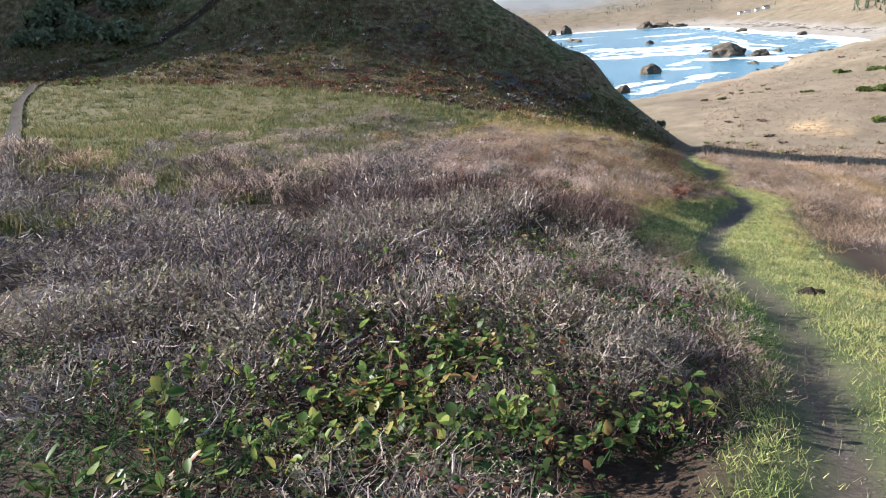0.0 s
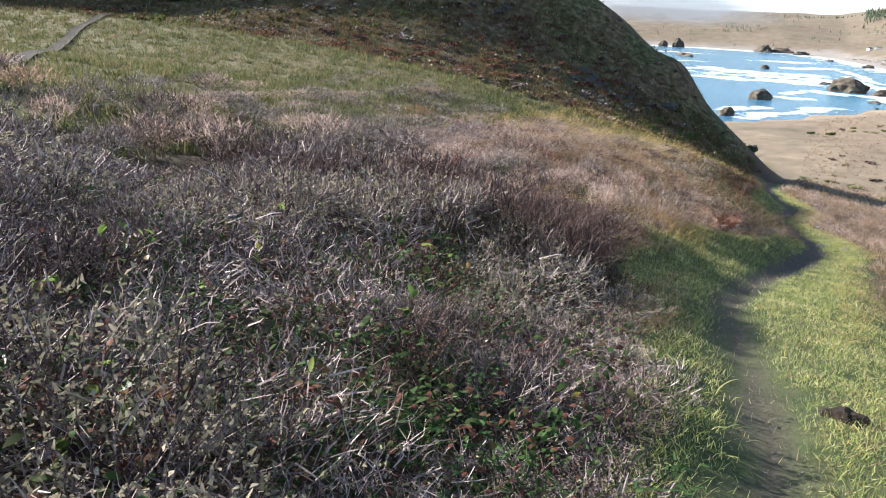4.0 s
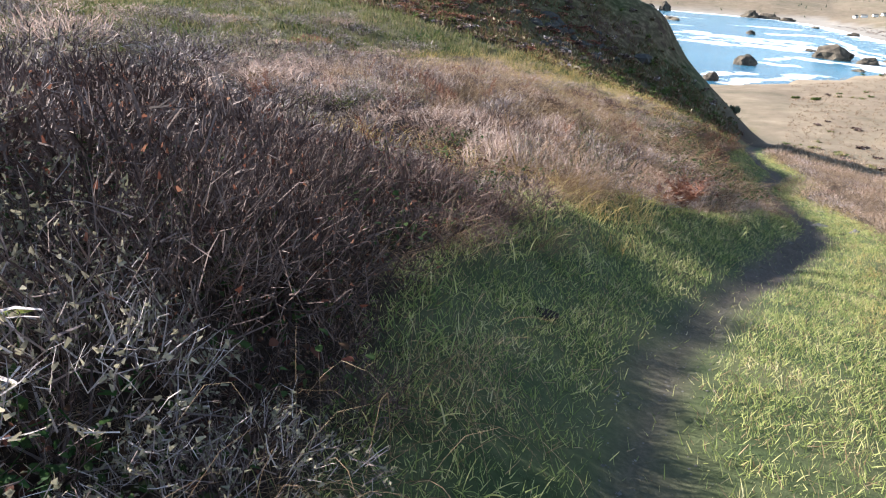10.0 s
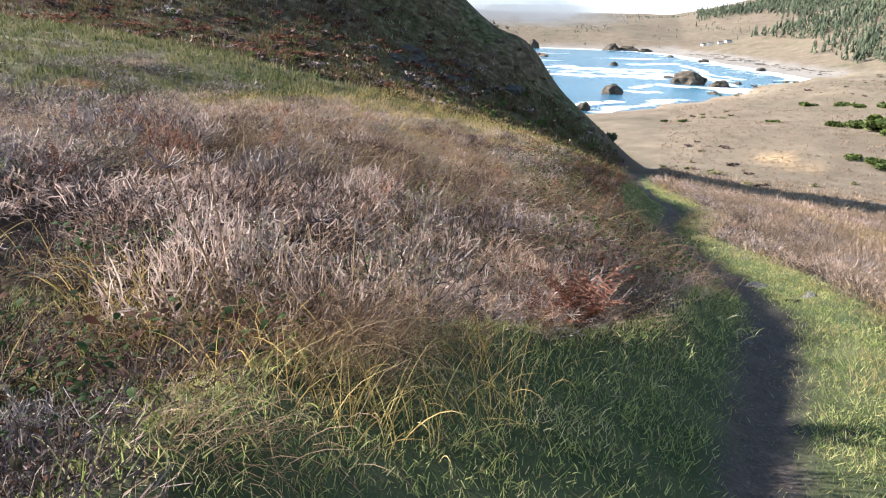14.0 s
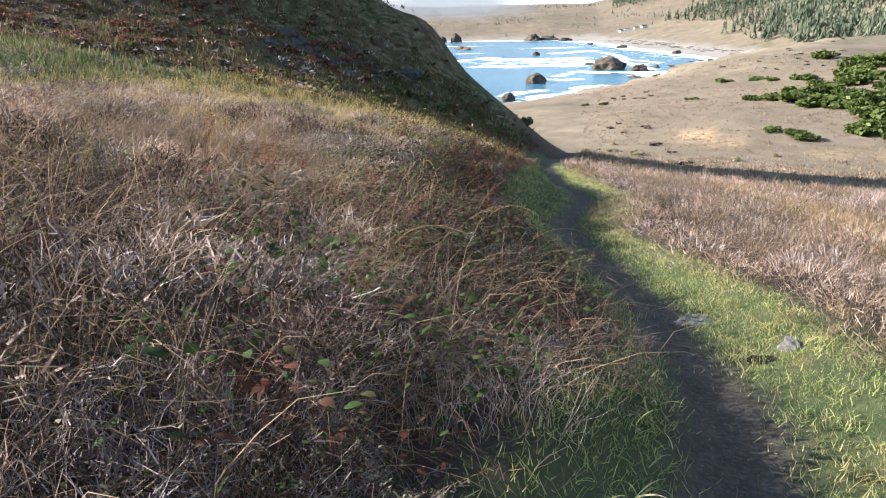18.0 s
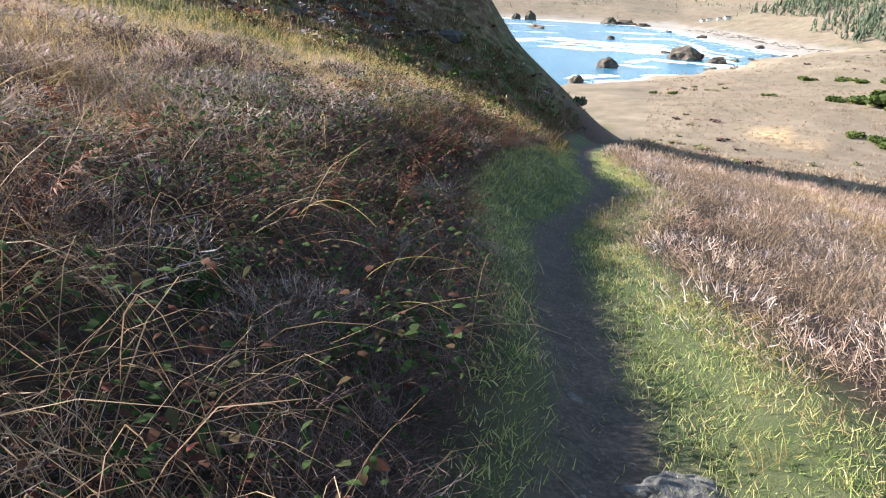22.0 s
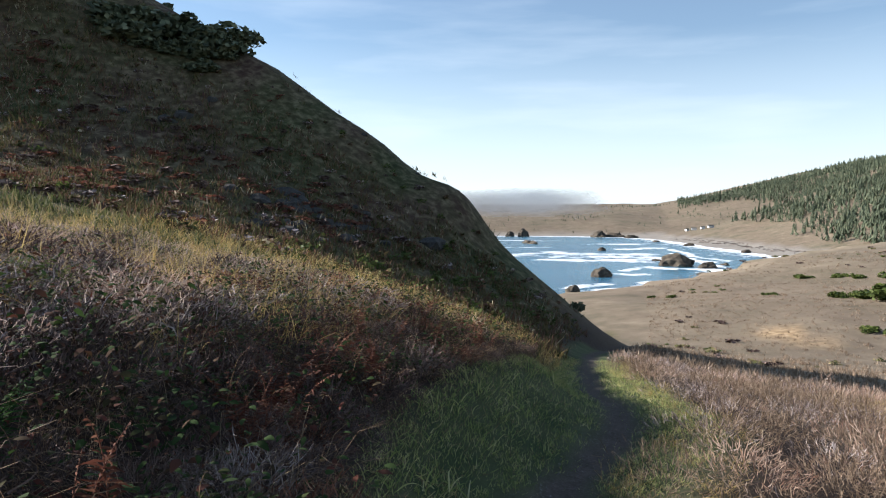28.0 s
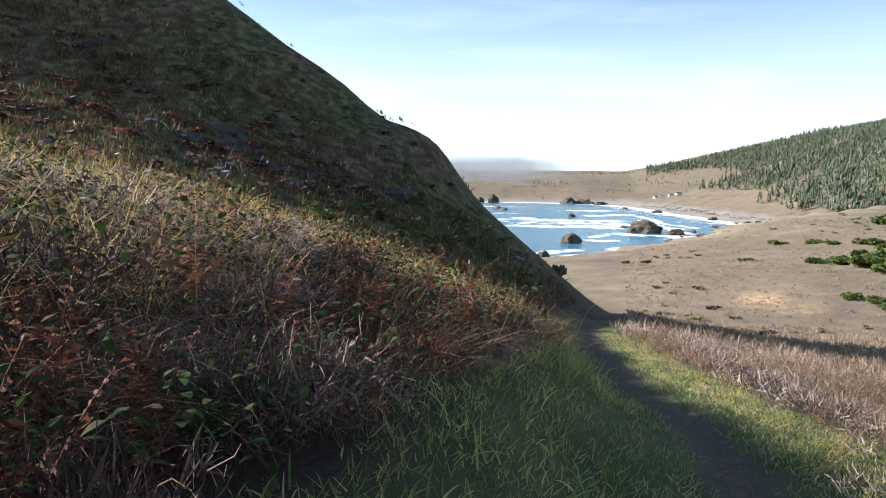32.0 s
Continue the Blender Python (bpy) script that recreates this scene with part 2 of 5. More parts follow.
col = mix(n, l, at["sand"], col, sand)
l.new(col, b.inputs["Base Color"])
bump = n.new("ShaderNodeBump")
bump.inputs["Strength"].default_value, bump.inputs["Distance"].default_value = 0.6, 0.03
l.new(fine, bump.inputs["Height"])
l.new(bump.outputs[0], b.inputs["Normal"])

dark_rock_mat, n, l, b = material("dark_hill_rock", 0.9)
l.new(mix(n, l, 0.5, ramp(n, l, noise_node(n, l, 3.0, 8), [(0.3, (0.02, 0.02, 0.019)), (0.6, (0.06, 0.058, 0.054)), (0.78, (0.17, 0.165, 0.155))]), ramp(n, l, noise_node(n, l, 16.0, 6), [(0.3, (0.02, 0.019, 0.017)), (0.7, (0.10, 0.095, 0.085))])), b.inputs["Base Color"])
rock_mat, n, l, b = material("grey_rock", 0.85)
l.new(mix(n, l, 0.5, ramp(n, l, noise_node(n, l, 3.0, 8), [(0.3, (0.05, 0.048, 0.045)), (0.55, (0.13, 0.125, 0.115)), (0.75, (0.30, 0.29, 0.27))]), ramp(n, l, noise_node(n, l, 22.0, 6), [(0.3, (0.06, 0.055, 0.05)), (0.7, (0.2, 0.19, 0.17))])), b.inputs["Base Color"])
bump = n.new("ShaderNodeBump")
bump.inputs["Distance"].default_value = 0.03
l.new(noise_node(n, l, 14.0, 8), bump.inputs["Height"])
l.new(bump.outputs[0], b.inputs["Normal"])

sea_rock_mat, n, l, b = material("brown_sea_rock", 0.85)
l.new(ramp(n, l, noise_node(n, l, 0.25, 8), [(0.3, (0.03, 0.026, 0.022)), (0.55, (0.10, 0.082, 0.062)), (0.75, (0.22, 0.18, 0.13))]), b.inputs["Base Color"])
# clod earth, darkened further to stand for shade in the trail's groove
clod_mat, n, l, b = material("dark_earth", 0.95)
l.new(ramp(n, l, noise_node(n, l, 30.0, 6), [(0.3, (0.010, 0.008, 0.006)), (0.7, (0.04, 0.03, 0.024))]), b.inputs["Base Color"])
pale_wood_mat, n, l, b = material("pale_dead_wood", 0.8)
l.new(ramp(n, l, noise_node(n, l, 40.0, 6, squash=(0.2, 1.0, 1.0)), [(0.3, (0.11, 0.09, 0.075)), (0.6, (0.25, 0.21, 0.18)), (0.8, (0.42, 0.36, 0.32))]), b.inputs["Base Color"])
white_mat, n, l, b = material("white_paint", 0.7)
l.new(ramp(n, l, noise_node(n, l, 1.5, 4), [(0.3, (0.62, 0.62, 0.60)), (0.7, (0.80, 0.80, 0.78))]), b.inputs["Base Color"])

sea_mat, n, l, b = material("sea_water", 0.18)
b.inputs["IOR"].default_value = 1.33
b.inputs["Specular IOR Level"].default_value = 0.5
foam_a = n.new("ShaderNodeAttribute")
foam_a.attribute_name = "foam"
lace = noise_node(n, l, 0.07, 9, rough=0.75, squash=(1.0, 0.8, 1.0))
foam = ramp(n, l, math_node(n, l, "ADD", foam_a.outputs["Fac"], math_node(n, l, "MULTIPLY", math_node(n, l, "SUBTRACT", lace, 0.5), 1.7)), [(0.40, (0, 0, 0)), (0.62, (1, 1, 1))])
deep = ramp(n, l, noise_node(n, l, 0.012, 5), [(0.3, (0.035, 0.12, 0.19)), (0.7, (0.065, 0.19, 0.26))])
l.new(mix(n, l, foam, deep, (0.82, 0.85, 0.87)), b.inputs["Base Color"])
l.new(math_node(n, l, "ADD", math_node(n, l, "MULTIPLY", foam, 0.6), 0.2), b.inputs["Roughness"])
bump = n.new("ShaderNodeBump")
bump.inputs["Strength"].default_value, bump.inputs["Distance"].default_value = 0.7, 1.2
l.new(noise_node(n, l, 0.12, 6, squash=(1.0, 2.5, 1.0)), bump.inputs["Height"])
l.new(bump.outputs[0], b.inputs["Normal"])

# ---- the lie of the land ----
SEA = -45.0
PATH_Y = [-12, -3, 0, 2.9, 6, 7.4, 9.8, 12.5, 15.2, 18.3, 21.5, 24.6, 27.2, 30, 32.3, 34.3, 35.9, 37.6, 39.5, 42.8, 45.9, 50, 60, 90]
PATH_X = [0.8, 1.0, 1.2, 1.6, 1.85, 1.85, 1.56, 1.2, 1.5, 2.05, 2.65, 2.6, 2.1, 1.68, 1.95, 2.2, 2.0, 1.56, 1.45, 1.1, 1.0, 0.8, 1.5, 3.0]
FALL_Y = [-12, -3, 0, 5, 10.3, 12.9, 18.6, 21.4, 24, 26, 30, 37.6, 44.8, 47.4, 60, 80, 100]
FALL_Z = [7.6, 5.6, 4.95, 3.75, 2.62, 2.15, 0.95, 0.50, -0.02, -0.42, -1.0, -2.05, -3.15, -3.5, -5.6, -9.2, -12.0]
RISE_Y = [-12, 0, 10, 17, 25, 33, 40, 47, 55, 62, 68, 76, 92, 120]      # how steeply the slope climbs beside the path
RISE_K = [0.02, 0.02, 0.05, 0.17, 0.20, 0.28, 0.34, 0.42, 0.62, 0.92, 0.80, 0.42, 0.22, 0.12]
REACH_Y, REACH_W = [-12, 28, 40, 52, 62, 90], [14, 14, 22, 40, 60, 60]
EDGE_Y = [-5, 5, 8, 10, 12, 14, 16, 17.3, 18.2, 19.3, 21, 23, 27, 30, 33, 36, 38, 45, 52, 70]      # where the scrub begins uphill of the path
EDGE_S = [0.5, 0.5, 0.85, 1.0, 1.4, 1.5, 2.3, 1.9, 1.2, 0.9, 0.8, 0.42, 0.6, 1.1, 1.4, 1.3, 0.7, 0.6, 1.0, 1.0]
VERGE_Y, VERGE_S = [-5, 10, 15, 17, 20, 25, 28, 31, 34, 37, 45, 60], [1.6, 1.5, 1.5, 1.2, 0.85, 1.0, 0.7, 0.4, 0.8, 1.0, 0.5, 0.5]      # and downhill
BANK_Y, BANK_H = [-5, 0, 5, 8, 12, 15, 17, 20, 24, 28, 33, 37, 41, 46], [0.1, 0.15, 0.4, 0.62, 0.78, 0.5, 0.25, 0.45, 0.6, 0.8, 0.72, 0.6, 0.3, 0.0]      # the cut bank above the path
# how high the top of the growth stands over the path, by the distance uphill and along the walk
CREST_D = (0.5, 1.2, 2.0, 3.0, 4.5, 7.0, 11.0)
CREST_Y = (3, 5.5, 8, 10.3, 12, 14, 16, 18, 20.3, 24, 28, 33)
CREST = (
    (0.05, 0.05, 0.05, 0.05, 0.05, 0.08, 0.10, 0.12, 0.16, 0.12, 0.12, 0.08),
    (0.30, 0.35, 0.30, 0.20, 0.25, 0.28, 0.30, 0.50, 0.62, 0.55, 0.58, 0.60),
    (0.40, 0.58, 0.58, 0.64, 0.88, 0.92, 0.50, 0.78, 0.98, 0.98, 1.08, 1.12),
    (0.36, 0.60, 0.70, 0.98, 1.18, 1.15, 0.80, 1.00, 1.15, 1.28, 1.45, 1.55),
    (0.36, 0.60, 0.85, 1.15, 1.20, 1.10, 1.10, 1.35, 1.45, 1.65, 1.85, 1.95),
    (0.50, 0.80, 0.98, 0.95, 1.15, 1.30, 1.60, 1.75, 1.95, 2.25, 2.35, 2.40),
    (0.70, 1.00, 1.15, 1.20, 1.40, 1.60, 1.85, 2.05, 2.20, 2.45, 2.65, 2.95),
)
STAND_Y, STAND_H = (0, 6, 9, 10.8, 13.5, 15.5, 17, 20, 24, 33), (0.45, 0.5, 0.5, 0.68, 0.76, 0.45, 0.45, 0.5, 0.42, 0.40)      # how tall the scrub itself stands
COAST_Y = [90, 120, 150, 170, 190, 205, 230, 300, 400, 600, 750, 955, 1150, 1280]
COAST_X = [-45, -38, -26, -10, 14, 34, 62, 95, 118, 142, 148, 95, 50, -10]


def eased(y, ys, vs):
    """A table read smoothly."""
    return (np.interp(y - 0.6, ys, vs) + 2 * np.interp(y, ys, vs) + np.interp(y + 0.6, ys, vs)) / 4


def step01(a, b, v):
    t = np.clip((v - a) / (b - a), 0, 1)
    return t * t * (3 - 2 * t)


def waves(x, y, scale, seed, octaves=4):
    """Smooth value noise, from -1 to 1, for arrays."""
    total, amp = 0, 1.0
    for o in range(octaves):
        xs, ys = x / scale * 2**o + 17.3 * seed + 5.1 * o, y / scale * 2**o + 9.7 * seed + 3.3 * o
        xi, yi = np.floor(xs), np.floor(ys)
        fx, fy = xs - xi, ys - yi
        fx, fy = fx * fx * (3 - 2 * fx), fy * fy * (3 - 2 * fy)

        def knot(a, b):
            h = np.sin(a * 127.1 + b * 311.7 + seed * 74.7) * 43758.5453
            return (h - np.floor(h)) * 2 - 1

        v = (knot(xi, yi) * (1 - fx) + knot(xi + 1, yi) * fx) * (1 - fy) + (knot(xi, yi + 1) * (1 - fx) + knot(xi + 1, yi + 1) * fx) * fy
        total, amp = total + v * amp, amp * 0.5
    return total / 1.9


def path_off(x, y):
    return x - eased(y, PATH_Y, PATH_X)


def coast(x, y):
    """Metres inland of the shore; below zero out in the bay."""
    side = x - np.interp(y, COAST_Y, COAST_X)
    back = y - 1290 + 25 * np.sin(x / 90)
    return np.maximum(side, back) + 6 * waves(x, y, 60, 3, 2)


def crest(d, y):
    """The top of the growth over the path, d metres uphill of it."""
    cols = [np.interp(y, CREST_Y, c) for c in CREST]
    out = cols[0] * np.clip(d / CREST_D[0], 0, 1)
    for a, b, lo, hi in zip(cols, cols[1:], CREST_D, CREST_D[1:]):
        out = out + (b - a) * np.clip((d - lo) / (hi - lo), 0, 1)
    return out


def stand(y, into):
    return np.interp(y, STAND_Y, STAND_H) * step01(-0.1, 0.75, into)


def ground_height(x, y):
    x, y = np.asarray(x, float), np.asarray(y, float)
    s = path_off(x, y)
    left, right = np.maximum(-s - 0.45, 0), np.maximum(s - 0.5, 0)
    k, w = np.interp(y, RISE_Y, RISE_K), np.interp(y, REACH_Y, REACH_W)
    z = np.interp(y, FALL_Y, FALL_Z) + k * w * (1 - np.exp(-left / w))
    into = -s - np.interp(y, EDGE_Y, EDGE_S)
    z = z + np.interp(y, BANK_Y, BANK_H) * step01(-0.15, np.interp(y, [20, 24, 27, 37, 41], [0.95, 1.5, 2.9, 2.9, 1.5]), into)
    near = step01(16, 9, -s) * step01(41, 35, y) * step01(-9, -2, y)
    bank = np.interp(y, FALL_Y, FALL_Z) + crest(np.maximum(-s, 0), y) - stand(y, into)
    z = z + near * (s < 0) * (bank - z)
    z = z - 0.055 * np.exp(-(s / 0.28) ** 2) * (y < 60)
    # downhill of the path: a shallow dip, then the far side of the little valley
    z = z + 0.12 * step01(0, 0.5, right) * step01(18, 21, y) * step01(30, 26, y)
    z = z - 0.13 * np.clip(right - 0.6, 0, 6) - 0.05 * np.clip(right - 6, 0, 30)
    rough = np.clip((np.abs(s) - 0.3) / 2, 0, 1)
    z = z + rough * (0.05 * waves(x, y, 1.1, 1) + 0.12 * waves(x, y, 4.0, 2) * np.clip(np.abs(s) / 4, 0, 1))
    lumps = np.clip((into - 0.3) / 1.0, 0, 1) * step01(18, 13, y) * np.clip(12 + x, 0, 4) / 4
    z = z + lumps * (0.20 * waves(x, y * 1.25, 2.0, 12, 2) + 0.08 * waves(x, y, 1.2, 23, 1))
    # the outcrop on the brow of the hill
    brow = np.exp(-(((x + 7.2) / 1.7) ** 2 + ((y - 62) / 4.0) ** 2))
    z = z + 1.15 * brow + 0.55 * np.exp(-(((x + 14) / 5.5) ** 2 + ((y - 62) / 5.0) ** 2))
    # hump added upslope to block the sun from the hillside east of it
    z = z + 3.0 * np.exp(-(((x + 33) / 7) ** 2 + ((y - 55.5) / 4.5) ** 2))
    z = z + np.clip((left - 4) / 10, 0, 1) * step01(38, 50, y) * 0.5 * waves(x, y, 5.0, 6)
    # the bluff between the valley and the bay
    bluff = -13.6 + 0.10 * np.clip(x, -30, 60) + 0.02 * np.clip(x - 60, 0, 400) + 2.2 * waves(x, y, 45, 4) + 0.8 * waves(x, y, 15, 41, 3) + 0.02 * np.clip(y - 150, 0, 200)
    blend = step01(72, 118, y - 0.25 * np.clip(x, -40, 60)) 
    z = z * (1 - blend) + bluff * blend
    # a rise added out of sight to the west, to throw shade on the hill
    z = z + 14 * step01(-61, -76, x) * step01(32, 40, y) * step01(66, 56, y)
    # a second unseen rise behind the brow, added to shade the bluff
    z = z + 10 * step01(-15, -28, x) * step01(68, 84, y) * step01(128, 104, y)
    # farther off: beach, slopes and hills above the bay
    c = coast(x, y)
    inland = np.clip(c - 45, 0, None)
    hills = SEA + 2.5 * step01(0, 50, c) + 72 * (1 - np.exp(-inland / 420)) + 0.10 * np.clip(x - 60, 0, 900) * step01(0, 200, inland) + 9 * waves(x, y, 170, 5) * step01(0, 120, inland)
    hills = hills + 62 * step01(40, 640, x) * step01(100, 520, inland)
    gone = step01(230, 420, y)
    z = z * (1 - gone) + hills * gone
    cliff = step01(-14, 6, c)
    z = np.where(y > 100, (SEA - 4) * (1 - cliff) + z * cliff, z)
    # behind and beside the walk the hillside simply goes on
    return z


def uphill(x, y):
    """Metres into the scrub from its edge beside the path."""
    return -path_off(x, y) - np.interp(y, EDGE_Y, EDGE_S)


def grid_axis(near_lo, near_hi, step, lo, hi, count):
    """Even steps near the walk, then ever longer ones out to the horizon."""
    mid = np.arange(near_lo, near_hi + step / 2, step)
    up, down = (hi - near_hi), (near_lo - lo)
    t = np.linspace(0, 1, count + 1)[1:]
    grow = lambda span: step * count * t + (span - step * count) * t**3.2
    return np.concatenate([near_lo - grow(down)[::-1], mid, near_hi + grow(up)])


def quick_mesh(name, verts, quads=None, tris=None, mats=(), smooth=False):
    me = bpy.data.meshes.new(name)
    verts = np.asarray(verts, np.float32)
    parts_ = [(np.asarray(f, np.int32), k) for f, k in ((quads, 4), (tris, 3)) if f is not None and len(f)]
    loops = np.concatenate([f.ravel() for f, k in parts_])
    sizes = np.concatenate([np.full(len(f), k, np.int32) for f, k in parts_])
    me.vertices.add(len(verts))
    me.vertices.foreach_set("co", verts.ravel())
    me.loops.add(len(loops))
    me.loops.foreach_set("vertex_index", loops)
    me.polygons.add(len(sizes))
    me.polygons.foreach_set("loop_start", np.concatenate([[0], np.cumsum(sizes)[:-1]]).astype(np.int32))
    me.polygons.foreach_set("loop_total", sizes)
    if smooth:
        me.polygons.foreach_set("use_smooth", np.ones(len(sizes), bool))
    me.update(calc_edges=True)
    for m in mats:
        me.materials.append(m)
    return me


def sheet(name, xs, ys, height, mat):
    gx, gy = np.meshgrid(xs, ys)
    gz = height(gx, gy)
    v = np.stack([gx, gy, gz], -1).reshape(-1, 3)
    nx, ny = len(xs), len(ys)
    i = (np.arange(ny - 1)[:, None] * nx + np.arange(nx - 1)).ravel()
    me = quick_mesh(name, v, quads=np.stack([i, i + 1, i + nx + 1, i + nx], 1), mats=[mat], smooth=True)
    return new(name, me), gx.ravel(), gy.ravel(), gz.ravel()


def attribute(ob, key, values):
    ob.data.attributes.new(key, "FLOAT", "POINT").data.foreach_set("value", np.asarray(values, np.float32))


ground, gx, gy, gz = sheet("ground", grid_axis(-5, 4.5, 0.18, -2600, 2600, 95), grid_axis(-1, 45, 0.2, -700, 3800, 140), ground_height, ground_mat)
gs = path_off(gx, gy)
on_walk = (gy < 55) * (gy > -12)
worn = waves(gx, gy, 0.5, 8, 3)
TRAIL = ((-13.2, 10.2), (-21.0, 17.0), (-33.1, 27.5), (-37.6, 31.7), (-41.9, 37.0), (-43.2, 41.9), (-40.0, 45.5), (-38.3, 48.8), (-36.1, 51.1), (-34.7, 52.5))


def trail_gap(x, y):
    """Metres from the narrow trail that climbs the far side of the meadow."""
    d = np.full(np.shape(x), 1e9)
    for (ax, ay), (bx, by) in zip(TRAIL, TRAIL[1:]):
        t = np.clip(((x - ax) * (bx - ax) + (y - ay) * (by - ay)) / ((bx - ax) ** 2 + (by - ay) ** 2), 0, 1)
        d = np.minimum(d, np.hypot(x - ax - t * (bx - ax), y - ay - t * (by - ay)))
    return d


attribute(ground, "trod", on_walk * np.clip((np.interp(gy, [0, 8, 10, 15, 17, 20, 26, 30], [0.15, 0.13, 0.12, 0.17, 0.24, 0.30, 0.28, 0.22]) + 0.10 * worn - np.abs(gs)) / 0.16 + 0.5, 0, 1) * np.interp(gy, [4, 7, 14, 17], [1, 0.7, 0.75, 1]))
turf_w = np.clip((np.interp(gy, EDGE_Y, EDGE_S) + gs) / 0.4 + 0.5, 0, 1) * np.clip((np.interp(gy, VERGE_Y, VERGE_S) + 0.6 - gs) / 0.6 + 0.5, 0, 1)
attribute(ground, "turf", on_walk * turf_w)
attribute(ground, "far", np.clip(np.hypot(gx - 1, gy - 20) / 30 - 1.2, 0, 1) + np.clip((gs - 2.5) / 2, 0, 1) * 0.8)
attribute(ground, "meadow", step01(1.0, 3.0, uphill(gx, gy)) * np.maximum(step01(34, 40, gy), step01(-7, -11, gx)) * (gy < 110))
attribute(ground, "hill", step01(38, 44, gy + 0.12 * np.clip(-gx - 12, 0, 60)) * step01(0.5, 2.0, uphill(gx, gy)) * step01(110, 80, gy))
bare = sum(np.exp(-((((gx - a) + 0.45 * (gy - b)) / w) ** 2 + ((gy - b) / h) ** 2)) for a, b, w, h in ((17.6, 103.4, 3.6, 4.2), (29.2, 97.3, 2.4, 2.2), (37, 96, 2.0, 1.8)))
attribute(ground, "bare", np.clip(1.5 * bare - 0.35 + 0.5 * waves(gx, gy, 2.4, 18), 0, 1))
shore = coast(gx, gy)
attribute(ground, "sand", (gy > 150) * (1 - step01(SEA + 4, SEA + 7, gz)))
tagged(ground, "coastal hillside with a trodden earth path and dry scrub", "ground", kind="structure")

# the bay
sea_y = np.concatenate([np.arange(300, 1400, 4.0), np.arange(1400, 5000, 150.0)])
sea_x = np.concatenate([np.arange(-4500, -420, 150.0), np.arange(-420, 260, 4.0)])


def swell(x, y):
    return SEA + 0.25 * waves(x, y, 40, 9, 3)


sea, sx, sy, sz = sheet("water", sea_x, sea_y, swell, sea_mat)
sc = -coast(sx, sy)
# breakers: from, to, and breadth
SURF = ((-128, 742, -86, 812, 26), (-74, 690, 18, 700, 30), (-72, 740, 12, 745, 34), (-70, 780, 2, 795, 30), (-33, 442, -16, 478, 10), (-13, 549, 4, 555, 11), (-6, 578, 10, 622, 9), (-14, 902, 16, 934, 20), (-64, 1018, -5, 1038, 16), (43, 908, 62, 768, 5), (62, 768, 84, 712, 6), (14, 613, 70, 600, 18), (-22, 424, 22, 505, 9), (60, 582, 80, 585, 10), (-160, 905, -110, 915, 9), (-210, 1110, -120, 1120, 10), (20, 720, 60, 700, 12), (40, 820, 68, 640, 6))
bend_x, bend_y = sx + 7 * waves(sx, sy, 34, 25, 3), sy + 16 * waves(sx, sy, 30, 26, 3)
surf = 0 * sx
for ax, ay, bx, by, wd in SURF:
    t = np.clip(((bend_x - ax) * (bx - ax) + (bend_y - ay) * (by - ay)) / ((bx - ax) ** 2 + (by - ay) ** 2), 0, 1)
    d = np.hypot(bend_x - ax - t * (bx - ax), bend_y - ay - t * (by - ay))
    surf = np.maximum(surf, np.exp(-((d / wd) ** 2)) * (0.75 + 0.35 * waves(sx, sy, 20, 27, 2)))
attribute(sea, "foam", 0.85 * surf + np.clip(0.46 - sc / 280, 0, 0.40) + 0.3 * step01(30, 0, sc))
tagged(sea, "blue bay with white breaking surf and foam", "sea", kind="structure")

# the narrow trail on the far side of the meadow
# its dark colour is partly the shade of the worn groove
tx, ty = [], []
for (ax, ay), (bx, by) in zip(TRAIL, TRAIL[1:]):
    k = int(math.hypot(bx - ax, by - ay) / 0.8) + 1
    tx += list(ax + (bx - ax) * np.arange(k) / k)
    ty += list(ay + (by - ay) * np.arange(k) / k)
tx, ty = (np.convolve(np.pad(v, 2, "edge"), np.ones(5) / 5, "valid") for v in (tx, ty))
ux, uy = np.gradient(tx), np.gradient(ty)
ul = np.hypot(ux, uy)
strip = []
for side in (-0.3, 0.0, 0.3):
    px_, py_ = tx - uy / ul * side, ty + ux / ul * side
    strip.append(np.stack([px_, py_, ground_height(px_, py_) + (0.06 if side == 0 else 0.12)], -1))
i = np.arange(len(tx) - 1)
k = len(tx)
tagged(new("trail", quick_mesh("trail", np.concatenate(strip), quads=np.concatenate([np.stack([i + a * k, i + a * k + k, i + a * k + k + 1, i + a * k + 1], 1) for a in (0, 1)]), mats=[clod_mat], smooth=True)), "narrow trail worn into the meadow, coloured dark for its groove's shade", "path", kind="structure")

# ---- plant building ----
rng = np.random.default_rng(7)


def strands(points, radii, sides=3):
    """Tapered stems along polylines: points (n, m, 3), radii (n, m)."""
    n_, m_, _ = points.shape
    d = np.diff(points, axis=1)
    d = np.concatenate([d, d[:, -1:]], 1)
    d /= np.linalg.norm(d, axis=2, keepdims=True) + 1e-9
    ref = np.where(np.abs(d[..., 2:3]) > 0.9, (1.0, 0, 0), (0, 0, 1.0))
    u = np.cross(d, ref)
    u /= np.linalg.norm(u, axis=2, keepdims=True) + 1e-9
    w = np.cross(d, u)
    ring = [points + radii[..., None] * (u * math.cos(a) + w * math.sin(a)) for a in np.arange(sides) * 2 * math.pi / sides]
    v = np.stack(ring, 2).reshape(-1, 3)
    base = (np.arange(n_)[:, None] * m_ + np.arange(m_ - 1)).ravel() * sides
    q = [np.stack([base + k, base + (k + 1) % sides, base + sides + (k + 1) % sides, base + sides + k], 1) for k in range(sides)]
    return v, np.concatenate(q)


